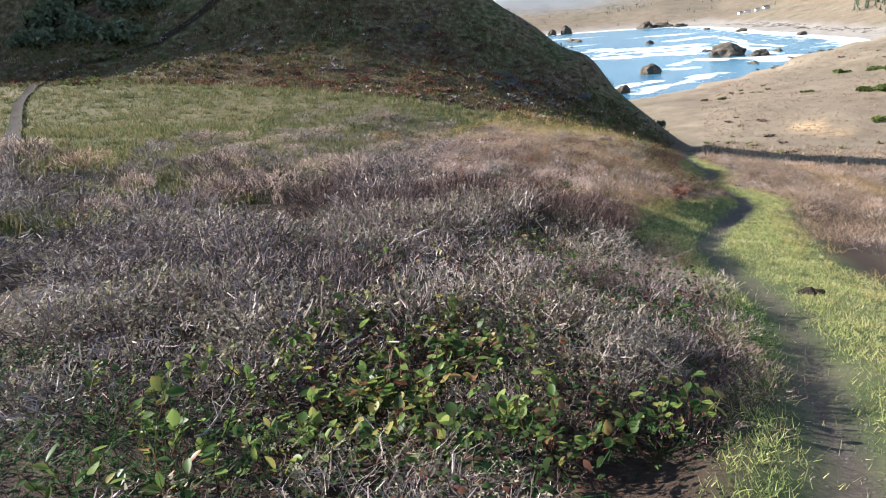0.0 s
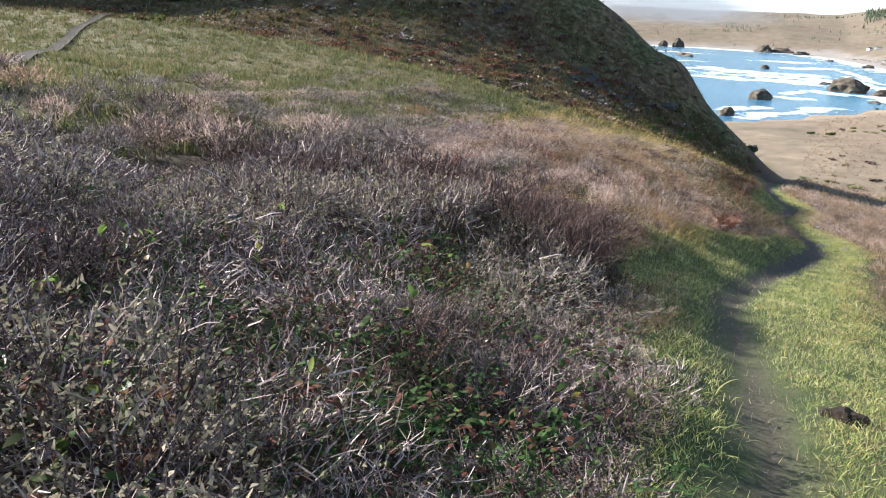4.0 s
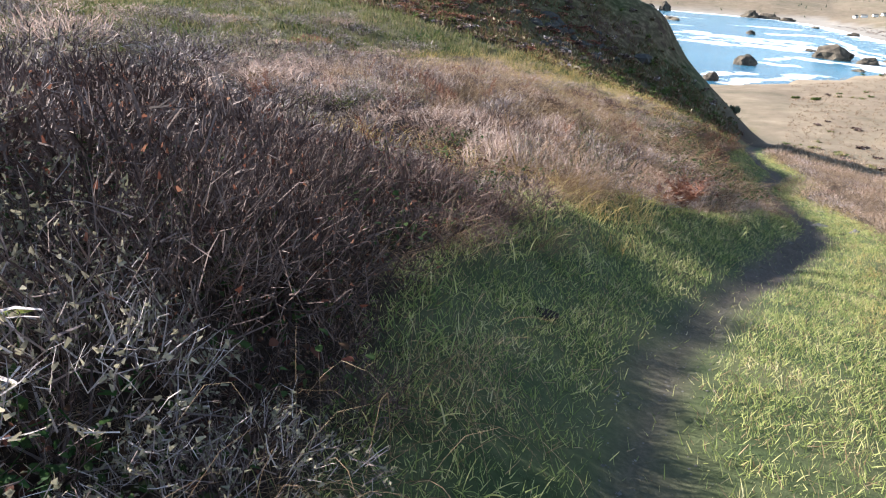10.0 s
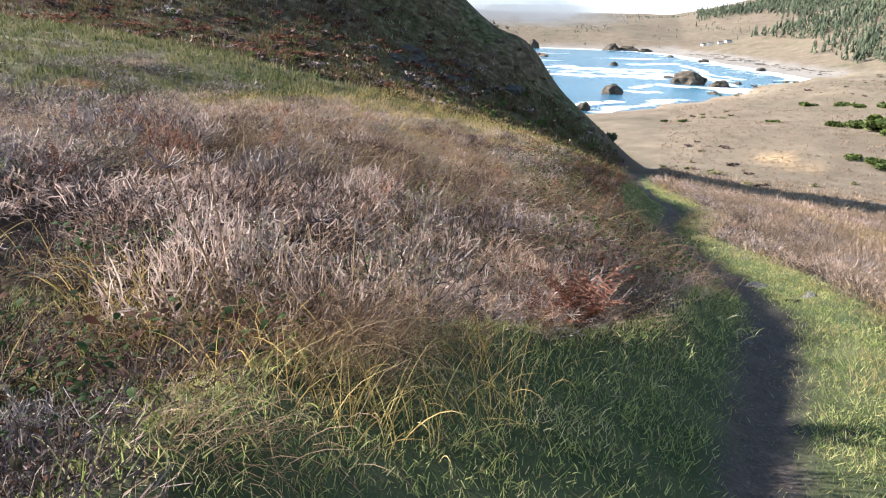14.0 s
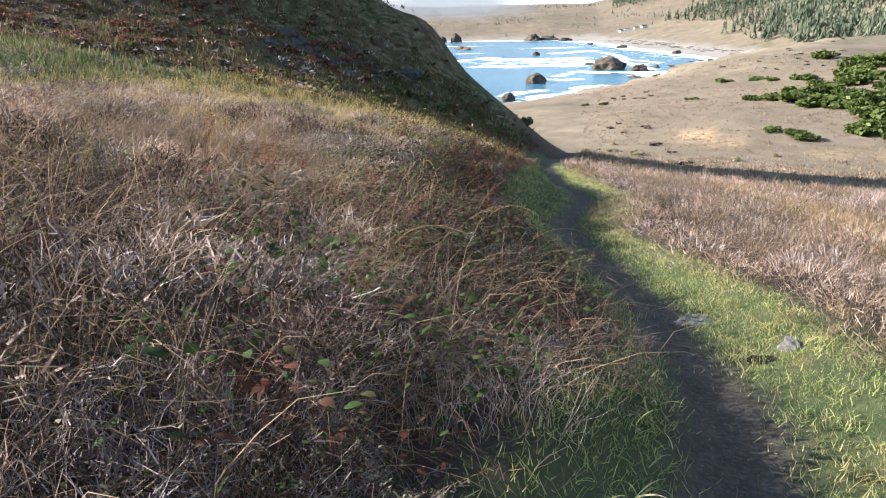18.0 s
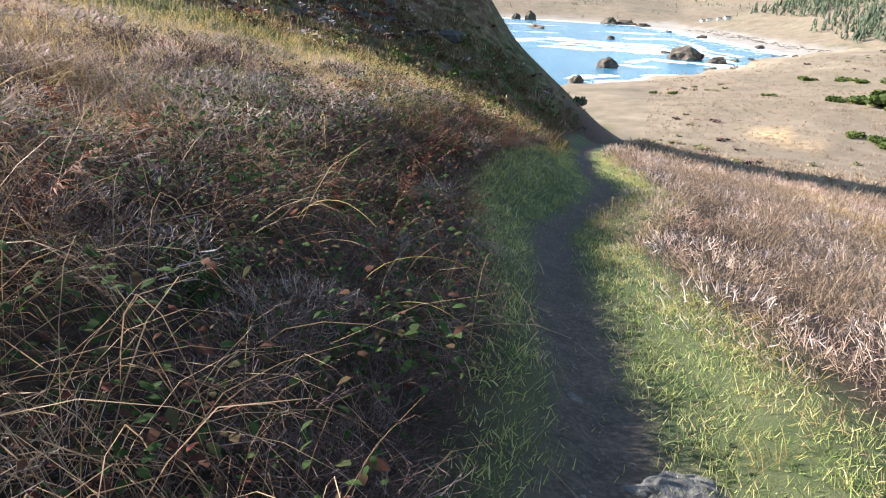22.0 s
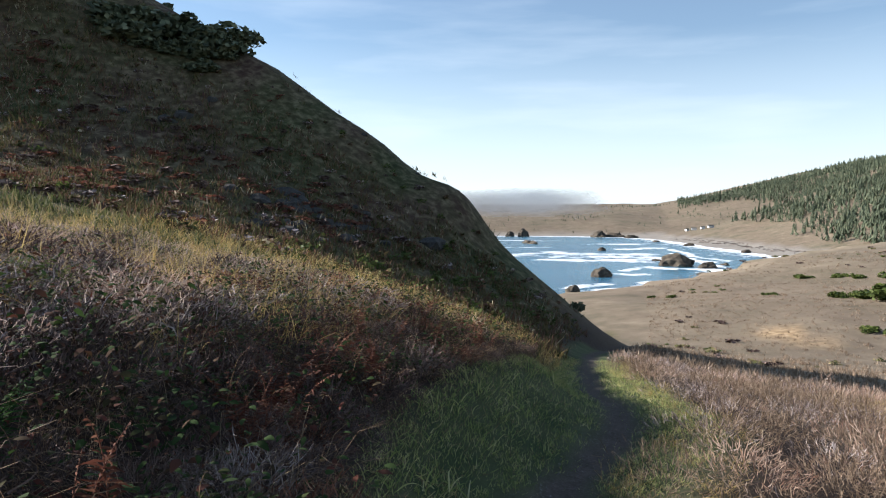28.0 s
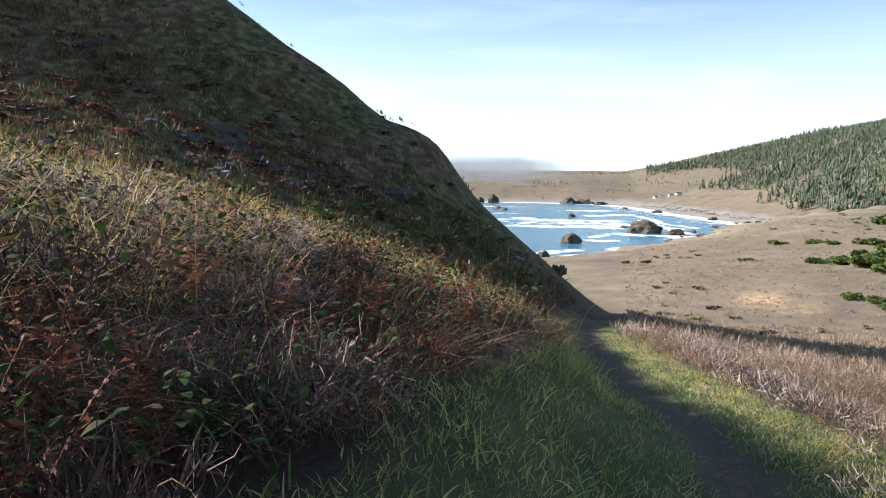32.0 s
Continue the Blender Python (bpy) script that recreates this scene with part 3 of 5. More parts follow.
def ribbons(points, widths, side):
    """Flat blades along polylines; side (n, 3) is the blade's own breadth."""
    n_, m_, _ = points.shape
    off = side[:, None, :] * widths[..., None] / 2
    v = np.stack([points - off, points + off], 2).reshape(-1, 3)
    base = (np.arange(n_)[:, None] * m_ + np.arange(m_ - 1)).ravel() * 2
    return v, np.stack([base, base + 1, base + 3, base + 2], 1)


def joined(pieces):
    vs, qs, at_ = [], [], 0
    for v, q in pieces:
        vs.append(v)
        qs.append(q + at_)
        at_ += len(v)
    return np.concatenate(vs), np.concatenate(qs)


def aim(az, el):
    return np.stack([np.cos(az) * np.cos(el), np.sin(az) * np.cos(el), np.sin(el)], -1)


def wander(start, way, length, m_, r, bend=0.35, lift=0.0):
    """Crooked polylines from start along way."""
    n_ = len(start)
    pts = [start]
    d = way.copy()
    for _ in range(m_ - 1):
        d = d + r.normal(0, bend, (n_, 3)) + (0, 0, lift)
        d /= np.linalg.norm(d, axis=1, keepdims=True)
        pts.append(pts[-1] + d * (length / (m_ - 1))[:, None])
    return np.stack(pts, 1)


def on_strand(p, pick, t):
    """Points and directions at parts t of the polylines p[pick]."""
    m_ = p.shape[1]
    k = np.clip((t * (m_ - 1)).astype(int), 0, m_ - 2)
    f = (t * (m_ - 1) - k)[:, None]
    a, b = p[pick, k], p[pick, k + 1]
    d = b - a
    return a + f * d, d / (np.linalg.norm(d, axis=1, keepdims=True) + 1e-9)


def shrub_meshes(seed, mat, leaf_mat, stems=9, mids=46, tips=130, h=0.62, spread=0.36, leaves=0, leaf_size=0.011, thick=1.0, plain=False):
    """One dry shrub: crooked stems, branches and a crown of fine twigs; and its small withered leaves."""
    r = np.random.default_rng(seed)
    az, el = r.uniform(0, 2 * math.pi, stems), r.uniform(0.5, 1.3, stems)
    p1 = wander(np.c_[r.normal(0, 0.05, (stems, 2)), np.full(stems, -0.05)], aim(az, el), r.uniform(0.75, 1.1, stems) * h, 5, r, 0.28, 0.08)
    pick = r.integers(0, stems, mids)
    s2, d2 = on_strand(p1, pick, r.uniform(0.3, 0.98, mids))
    p2 = wander(s2, d2 + r.normal(0, 0.65, (mids, 3)) + (0, 0, 0.25), r.uniform(0.4, 0.85, mids) * spread, 4, r, 0.33, 0.07)
    pick = r.integers(0, mids, tips)
    s3, d3 = on_strand(p2, pick, r.uniform(0.25, 1.0, tips))
    p3 = wander(s3, d3 + r.normal(0, 0.6, (tips, 3)) + (0, 0, 0.45), r.uniform(0.2, 0.5, tips) * spread, 3, r, 0.3, 0.1)
    girth = [np.linspace(0.0052, 0.0026, 5) * np.ones((stems, 1)) * thick, np.linspace(0.0028, 0.0014, 4) * np.ones((mids, 1)) * thick, np.linspace(0.0018, 0.0009, 3) * np.ones((tips, 1)) * thick]
    if plain:
        parts_ = []
        for p, g in zip((p1, p2, p3), girth):
            side = np.cross(p[:, -1] - p[:, 0], r.normal(0, 1, (len(p), 3)))
            side /= np.linalg.norm(side, axis=1, keepdims=True)
            parts_.append(ribbons(p, g * 2.4, side))
    else:
        parts_ = [strands(p, g) for p, g in zip((p1, p2, p3), girth)]
    v, q = joined(parts_)
    wood = quick_mesh("branches", v, quads=q, mats=[mat])
    foliage = None
    if leaves:
        allp = np.concatenate([p3.reshape(-1, 3)])
        c = allp[r.integers(0, len(allp), leaves)] + r.normal(0, 0.012, (leaves, 3))
        w = aim(r.uniform(0, 6.28, leaves), r.uniform(-0.5, 1.2, leaves))
        sz = leaf_size * r.uniform(0.6, 1.5, leaves)
        pts = np.stack([c, c + w * sz[:, None] * 0.9, c + w * sz[:, None] * 1.9], 1)
        side = np.cross(w, r.normal(0, 1, (leaves, 3)))
        side /= np.linalg.norm(side, axis=1, keepdims=True)
        foliage = quick_mesh("foliage", *(lambda vq: (vq[0], vq[1]))(ribbons(pts, sz[:, None] * np.array([0.25, 1.0, 0.15]), side)), mats=[leaf_mat])
    return wood, foliage


REST = {}      # far plants of each kind, joined


def poised(k, h):
    """Height scale and lift of a crown that is to stand h times its built height: stems grow longer, the crown keeps its form."""
    kz = min(h, 1.1 * k)
    return kz, 0.45 * (h - kz)


def rest(name, me, x, y, scale, turn, lift=0.0):
    """Adds a copy of a mesh to the joined growth of that name."""
    n_ = len(me.vertices)
    co = np.empty(n_ * 3, np.float32)
    me.vertices.foreach_get("co", co)
    idx = np.empty(len(me.loops), np.int32)
    me.loops.foreach_get("vertex_index", idx)
    c_, s_ = math.cos(radians(turn)), math.sin(radians(turn))
    co = co.reshape(-1, 3) * np.array(scale, np.float32)
    co = co @ np.array([[c_, s_, 0], [-s_, c_, 0], [0, 0, 1]], np.float32) + np.array([x, y, float(ground_height(x, y)) + lift], np.float32)
    REST.setdefault((name, me.materials[0].name), []).append((co, idx.reshape(-1, 4)))


def plant(name, x, y, meshes, scale, turn, label, category, group, tilt=0.0, sink=0.0, kind=""):
    """A thing on the ground: an Empty at its base with one child for each mesh."""
    single = len(meshes) == 1
    root = new(name, meshes[0][1] if single else None)
    root.empty_display_size = 0.1
    root.matrix_world = pose(x, y, float(ground_height(x, y)) - sink, tilt, 0, turn) @ Matrix.Diagonal((*scale, 1))
    for part_name, me in () if single else meshes:
        if me is not None:
            ob = new(part_name, me)
            ob.parent = root
    return tagged(root, label, category, group, kind)


def scatter(x0, x1, y0, y1, gap, seed, jitter=0.42):
    r = np.random.default_rng(seed)
    gx_, gy_ = np.meshgrid(np.arange(x0, x1, gap), np.arange(y0, y1, gap))
    return np.c_[gx_.ravel(), gy_.ravel()] + r.uniform(-jitter, jitter, (gx_.size, 2)) * gap, r


# ---- scrub uphill of the path ----
grey = [shrub_meshes(10 + k, twig_mat, grey_leaf_mat, tips=230, mids=60, thick=1.25, leaves=(60, 380, 40, 520, 200)[k], leaf_size=0.0075) for k in range(5)]
brown = [shrub_meshes(30 + k, brown_twig_mat, rust_mat, stems=10, mids=50, tips=200, h=0.58, spread=0.3, thick=1.15, leaves=(160, 40, 260, 60)[k], leaf_size=0.009) for k in range(4)]
# the same two kinds for the depths of the thicket, more simply built
grey_far = [shrub_meshes(110 + k, twig_mat, grey_leaf_mat, stems=6, mids=26, tips=84, leaves=(0, 90, 40)[k], leaf_size=0.008, thick=0.6, plain=True) for k in range(3)]
brown_far = [shrub_meshes(120 + k, brown_twig_mat, rust_mat, stems=7, mids=26, tips=84, h=0.58, spread=0.3, leaves=(40, 0, 60)[k], leaf_size=0.008, thick=0.6, plain=True) for k in range(3)]


def swells(x, y):
    """Mounds above zero, hollows below."""
    return float(waves(np.array([x]), np.array([y * 1.25]), 2.0, 12, 2)[0])


def crown_height(x, y):
    """How tall the scrub stands, in mounds and hollows."""
    h = max(0.25, float(stand(y, uphill(x, y))) - 0.06)
    return h * (1.0 + 0.32 * float(np.clip(2.0 * swells(x, y), -0.8, 0.9)))


def mound_meshes(seed, mat, leaf_mat=None, tips=240, wide=0.5, tall=0.30, tip=0.12, width=0.0035, sprigs=2, leaves=0, leaf=0.012, splay=0.8, stems=16, base=0.16):
    """One rounded shrub: crooked stems, a dome bristling with short twig ends in several layers, and the small leaves on them."""
    r = np.random.default_rng(seed)
    z = r.uniform(0.0, 1.0, tips)
    az = r.uniform(0, 2 * math.pi, tips)
    nrm = np.stack([np.cos(az) * np.sqrt(1 - z * z), np.sin(az) * np.sqrt(1 - z * z), z], -1)
    lump = 1 + 0.16 * np.sin(2 * az + seed) + 0.14 * np.sin(5 * az + 2 * seed + 3 * z) + r.normal(0, 0.07, tips)
    top = nrm * np.array([wide, wide, tall]) * (lump * r.choice([1.0, 0.86, 0.7], tips, p=(0.6, 0.25, 0.15)))[:, None] + (0, 0, base)
    way = nrm * splay + (0, 0, 0.45) + r.normal(0, 0.5, (tips, 3))
    way /= np.linalg.norm(way, axis=1, keepdims=True)
    ln = tip * r.uniform(0.5, 1.4, tips)
    bent = top + way * (ln * 0.55)[:, None]
    way2 = way + r.normal(0, 0.6, (tips, 3)) + (0, 0, 0.3)
    way2 /= np.linalg.norm(way2, axis=1, keepdims=True)
    side = np.cross(way, r.normal(0, 1, (tips, 3)))
    side /= np.linalg.norm(side, axis=1, keepdims=True)
    pieces = [ribbons(np.stack([top - way * (ln * 0.5)[:, None], bent, bent + way2 * (ln * 0.5)[:, None]], 1), width * r.uniform(0.7, 1.4, (tips, 1)) * np.array([1.3, 1.0, 0.5]), side)]
    for k in range(sprigs):
        o = top + way * (ln * r.uniform(-0.4, 0.5, tips))[:, None]
        w = way + r.normal(0, 0.95, (tips, 3)) + (0, 0, 0.15)
        w /= np.linalg.norm(w, axis=1, keepdims=True)
        s2 = np.cross(w, r.normal(0, 1, (tips, 3)))
        s2 /= np.linalg.norm(s2, axis=1, keepdims=True)
        pieces.append(ribbons(np.stack([o, o + w * (ln * r.uniform(0.35, 0.9, tips))[:, None]], 1), width * 0.8 * np.array([1.0, 0.5]) * np.ones((tips, 1)), s2))
    sa = r.uniform(0, 2 * math.pi, stems)
    p = wander(np.c_[r.normal(0, 0.06, (stems, 2)), np.full(stems, -0.5)], np.tile((0, 0, 1.0), (stems, 1)), np.full(stems, 0.5), 2, r, 0.05, 0.0)
    p = np.concatenate([p[:, :1], wander(p[:, 1], aim(sa, r.uniform(0.4, 1.3, stems)), np.full(stems, 0.85 * (tall + base) + 0.1), 4, r, 0.3, 0.0)], 1)
    sd = np.cross(p[:, -1] - p[:, 0], r.normal(0, 1, (stems, 3)))
    sd /= np.linalg.norm(sd, axis=1, keepdims=True)
    trunk = quick_mesh("woody_base", *ribbons(p, 0.0042 * np.array([3.0, 2.6, 2.2, 1.6, 1.0]) * np.ones((stems, 1)), sd), mats=[mat])
    vv, q = joined(pieces)
    wood = quick_mesh("crown", vv, quads=q, mats=[mat])
    foliage = None
    if leaves:
        k = r.integers(0, tips, leaves)
        c = top[k] + way[k] * (ln[k] * r.uniform(-0.2, 1.0, leaves))[:, None] + r.normal(0, 0.006, (leaves, 3))
        w = way[k] * 0.6 + r.normal(0, 0.7, (leaves, 3))
        w /= np.linalg.norm(w, axis=1, keepdims=True)
        sz = leaf * r.uniform(0.6, 1.5, leaves)
        sd = np.cross(w, r.normal(0, 1, (leaves, 3)))
        sd /= np.linalg.norm(sd, axis=1, keepdims=True)
        foliage = quick_mesh("foliage", *ribbons(np.stack([c, c + w * sz[:, None] * 1.7], 1), sz[:, None] * np.array([1.0, 0.35]), sd), mats=[leaf_mat])
    return wood, foliage, trunk


LOOKS = {
    "leafy": "grey-green leafy coastal shrub with upright sprigs",
    "bare": "bare weathered grey shrub with bristling twig ends",
    "brown": "tangled brown leafless shrub with dead leaves on the bank",
    "pink": "dry pinkish-grey heath shrub on the sunny bank",
}
near_mounds = {
    "leafy": [mound_meshes(210 + k, twig_mat, grey_leaf_mat, 420, leaves=1500, sprigs=1, leaf=0.011, tip=0.10) for k in range(3)],
    "bare": [mound_meshes(220 + k, twig_mat, grey_leaf_mat, 520, leaves=(160, 560, 300)[k], leaf=0.010, tip=0.10) for k in range(3)],
    "brown": [mound_meshes(230 + k, brown_twig_mat, rust_mat, 520, leaves=(90, 40, 130)[k], leaf=0.011, tip=0.10) for k in range(3)],
    "pink": [mound_meshes(240 + k, (heath_mat, bank_mat, heath_mat)[k], None, 560, tall=0.26, tip=0.08, width=0.0038) for k in range(3)],
}
far_mounds = {
    "leafy": [mound_meshes(250 + k, twig_mat, grey_leaf_mat, 150, sprigs=1, width=0.0075, leaves=520, leaf=0.015, tip=0.10) for k in range(3)],
    "bare": [mound_meshes(255 + k, twig_mat, grey_leaf_mat, 260, sprigs=1, width=0.0075, leaves=110, leaf=0.013, tip=0.095) for k in range(3)],
    "brown": [mound_meshes(260 + k, brown_twig_mat, rust_mat, 240, sprigs=1, width=0.0075, leaves=30, leaf=0.013, tip=0.095) for k in range(3)],
    "pink": [mound_meshes(265 + k, (heath_mat, bank_mat, heath_mat)[k], None, 250, tall=0.28, sprigs=1, tip=0.085, width=0.0072) for k in range(3)],
    "rust": [mound_meshes(275 + k, rust_mat, straw_mat, 220, tall=0.26, sprigs=1, tip=0.09, width=0.0072, leaves=60, leaf=0.016) for k in range(3)],
    "olive": [mound_meshes(280 + k, twig_mat, meadow_mat, 130, sprigs=1, width=0.007, leaves=560, leaf=0.016, tip=0.10) for k in range(3)],
    "green": [mound_meshes(270 + k, fern_mat, fern_mat, 60, sprigs=0, width=0.006, leaves=300, leaf=0.018) for k in range(3)],
}


def in_salal(x, y):
    return ((x + 0.85) / 1.15) ** 2 + ((y - 3.3) / 1.0) ** 2 < 1


def clear_start(x, y):
    return not ((y < 3.2 and x > 0.12 + 0.1 * y) or (y < 0.8 and x > -0.9))


SHRUBS = []
spots, r = scatter(-4.4, 2.6, -0.6, 17.3, 0.56, 44)
for x, y in spots:
    inside = uphill(x, y)
    if inside < 0.22 or not clear_start(x, y) or (in_salal(x, y) and r.random() < 0.85):
        continue
    if y > 15.4 and (x > -3.2 or r.random() < 0.5):
        continue
    if y < 10 and swells(x, y) < -0.12 and r.random() < 0.5:
        k = r.uniform(0.8, 1.25)
        for me in far_mounds["green"][r.integers(3)]:
            if me is not None:
                rest("leafy_thicket", me, x, y, (k, k, k * r.uniform(0.45, 0.75)), r.uniform(0, 360))
        continue
    tone = float(waves(np.array([x]), np.array([y]), 2.6, 31, 2)[0]) + r.normal(0, 0.12)
    earthy = np.interp(y, [0, 6, 9, 10.2, 11, 14.4, 15.0, 17], [-0.4, -0.3, -0.1, 0.25, 1.2, 1.2, -0.3, -0.3])
    sort_ = "brown" if tone < -0.25 + earthy else "leafy" if tone > 0.06 else "bare"
    k = r.uniform(0.7, 1.35) * (0.7 if inside < 0.45 else 1)
    h = crown_height(x, y) * r.uniform(0.85, 1.2) / 0.5 * (0.75 if in_salal(x, y) else 1)
    if len(SHRUBS) < 250 and inside < np.interp(y, [0, 5, 14, 17], [2.2, 1.7, 1.5, 1.5]):
        wood, foliage, trunk = near_mounds[sort_][r.integers(3)]
        h, up_ = poised(k, h)
        SHRUBS.append(plant("shrub", x, y, [("crown", wood), ("foliage", foliage), ("woody_base", trunk)], (k, k, h), r.uniform(0, 360), LOOKS[sort_], "shrub", "scrub on the slope", sink=-up_))
    else:
        for me in far_mounds[sort_][r.integers(3)]:
            if me is not None:
                rest("scrub_thicket", me, x, y, (k, k, poised(k, h)[0]), r.uniform(0, 360), poised(k, h)[1])
# low growth along the foot of the scrub
spots, r = scatter(-2.5, 2.2, 1.2, 16, 0.3, 49)
for x, y in spots:
    if -0.12 < uphill(x, y) < 0.75 and clear_start(x, y) and r.random() < np.interp(y, [8, 11], [0.55, 0.25]):
        sort_ = "brown" if y > 10 and r.random() < 0.9 else r.choice(["brown", "bare", "leafy"], p=(0.5, 0.3, 0.2))
        k = r.uniform(0.38, 0.6)
        for me in far_mounds[sort_][r.integers(3)]:
            if me is not None:
                rest("scrub_thicket", me, x, y, (k, k, k * r.uniform(0.6, 1.0)), r.uniform(0, 360))
# loose tangles standing up out of the mounds
spots, r = scatter(-4.0, 2.0, 0.2, 16, 0.62, 45)
TANGLES = []
for x, y in spots:
    if uphill(x, y) < 0.3 or not clear_start(x, y) or r.random() > (0.55 if swells(x, y) > -0.1 else 0.3):
        continue
    dull = r.random() < np.interp(y, [0, 6, 10, 12], [0.35, 0.6, 0.9, 1.0])
    k, h = r.uniform(0.8, 1.1), crown_height(x, y) * r.uniform(1.05, 1.35) / 0.62
    if len(TANGLES) < 130 and uphill(x, y) < 1.6:
        wood, foliage = (brown[r.integers(4)] if dull else grey[r.integers(5)])
        TANGLES.append(plant("shrub", x, y, [("crown", wood), ("foliage", foliage)], (k, k, h), r.uniform(0, 360), "loose tangle of brown dead stems" if dull else "loose tangle of pale grey bare stems", "shrub", "tangled dead shrubs"))
    else:
        for me in (brown_far if dull else grey_far)[r.integers(3)]:
            if me is not None:
                rest("scrub_thicket", me, x, y, (k, k, poised(k, h)[0]), r.uniform(0, 360), poised(k, h)[1])
# the scrub goes on up the slope, with meadow showing between
spots, r = scatter(-17, -4.2, -0.6, 33, 0.78, 46)
for x, y in spots:
    tone = float(waves(np.array([x]), np.array([y]), 4.5, 32, 2)[0]) + r.normal(0, 0.15)
    if y < 16 and swells(x, y) < -0.16 and r.random() < 0.45:
        continue
    thin = np.interp(x, [-17, -11, -7], [0.15, 0.5, 0.9]) * np.interp(y, [0, 16, 26, 33], [1, 0.95, 0.7, 0.5])
    if r.random() > thin:
        continue
    pinkish = np.interp(y, [8, 14, 20], [0, 0.35, 0.7])
    sort_ = "green" if tone < -0.42 else "olive" if tone < -0.28 else "rust" if y > 14 and tone > 0.42 else "leafy" if tone < -0.15 else "pink" if r.random() < 0.6 * pinkish else ("brown" if tone > 0.3 else "bare")
    k = r.uniform(0.9, 1.5)
    h = crown_height(x, y) * r.uniform(0.75, 1.15) / 0.5 * (0.8 if y > 17 else 1)
    for me in far_mounds[sort_][r.integers(3)]:
        if me is not None:
            rest("scrub_thicket", me, x, y, (k, k, poised(k, h)[0]), r.uniform(0, 360), poised(k, h)[1])
# the sunny bank, its lit crest and its shaded face
BANKED = []
spots, r = scatter(-4.6, 2.4, 17.0, 38, 0.44, 47)
for x, y in spots:
    up = uphill(x, y)
    if up < 0.12:
        continue
    face = 23.2 < y < 37 and up < np.interp(y, [26, 28, 31], [2.3, 1.8, 1.2])
    tone = float(waves(np.array([x]), np.array([y]), 2.2, 33, 2)[0]) + r.normal(0, 0.15)
    if r.random() > (0.8 if face else np.interp(y, [17, 18, 19.5, 23.5, 26, 33, 36], [0.8, 0.95, 0.6, 0.38, 0.5, 0.35, 0.2])):
        continue
    tone += 0.25 if y < 19.5 and x < -0.8 else 0
    # mostly brown shrubs on the face: their darker colour helps stand for its shade
    sort_ = ("brown" if r.random() < 0.85 else "bare") if face else "brown" if (y < 19.5 and x < -0.8 and r.random() < 0.45) else "bare" if r.random() < (0.45 if 19.3 < y < 22 else 0.12) else "leafy" if tone > 0.34 else "brown" if tone < (-0.32 if y < 20.3 else -0.12) or (y > 20.3 and r.random() < 0.6) else "pink"
    if y < 20.6 and sort_ == "brown" and r.random() < 0.7:
        sort_ = "pink"
    k = r.uniform(0.65, 1.05) * (0.75 if face else 1)
    h = crown_height(x, y) * r.uniform(0.75, 1.1) / 0.5 * (0.72 if 20.8 < y < 25.5 else 0.9)
    if len(BANKED) < 130 and up < 1.3:
        wood, foliage, trunk = near_mounds[sort_][r.integers(3)]
        h, up_ = poised(k, h)
        BANKED.append(plant("shrub", x, y, [("crown", wood), ("foliage", foliage), ("woody_base", trunk)], (k, k, h), r.uniform(0, 360), LOOKS[sort_], "shrub", "heath on the bank", sink=-up_))
    else:
        other = float(waves(np.array([x]), np.array([y]), 1.5, 61, 2)[0])
        sort_ = sort_ if face else "rust" if other > 0.42 else "olive" if other < -0.34 else sort_
        for me in far_mounds[sort_][r.integers(3)]:
            if me is not None:
                rest("bank_heath", me, x, y, (k, k, poised(k, h)[0]), r.uniform(0, 360), poised(k, h)[1])


def bramble_mesh(seed, count=64):
    r = np.random.default_rng(seed)
    c = np.c_[r.uniform(-0.24, 0.24, (count, 2)), r.uniform(0.04, 0.36, count)]
    w = aim(r.uniform(0, 6.28, count), r.uniform(-0.4, 0.5, count))
    sd = np.cross(w, np.array([0, 0, 1.0]) + r.normal(0, 0.35, (count, 3)))
    sd /= np.linalg.norm(sd, axis=1, keepdims=True)
    sz = 0.020 * r.uniform(0.6, 1.5, count)[:, None]
    p = np.stack([c, c + w * sz * 0.6, c + w * sz * 1.2 + (0, 0, -0.004), c + w * sz * 1.8 + (0, 0, -0.014)], 1)
    return quick_mesh("bramble", *ribbons(p, sz * np.array([0.2, 1.0, 0.85, 0.08]), sd), mats=[bramble_mat])


brambles = [bramble_mesh(280 + k) for k in range(4)]
spots, r = scatter(-3.0, 2.3, 1.0, 37, 0.27, 48)
for x, y in spots:
    up = uphill(x, y)
    if 0.28 < up < 2.6 and clear_start(x, y) and r.random() < np.interp(y, [1, 4, 11.5, 13, 15.4, 16, 18, 22, 24, 36], [0.1, 0.6, 0.6, 0.7, 0.6, 0.2, 0.12, 0.3, 0.8, 0.7]):
        k = r.uniform(0.8, 1.4)
        rest("brambles", brambles[r.integers(4)], x, y, (k, k, k * r.uniform(0.7, 1.2)), r.uniform(0, 360))

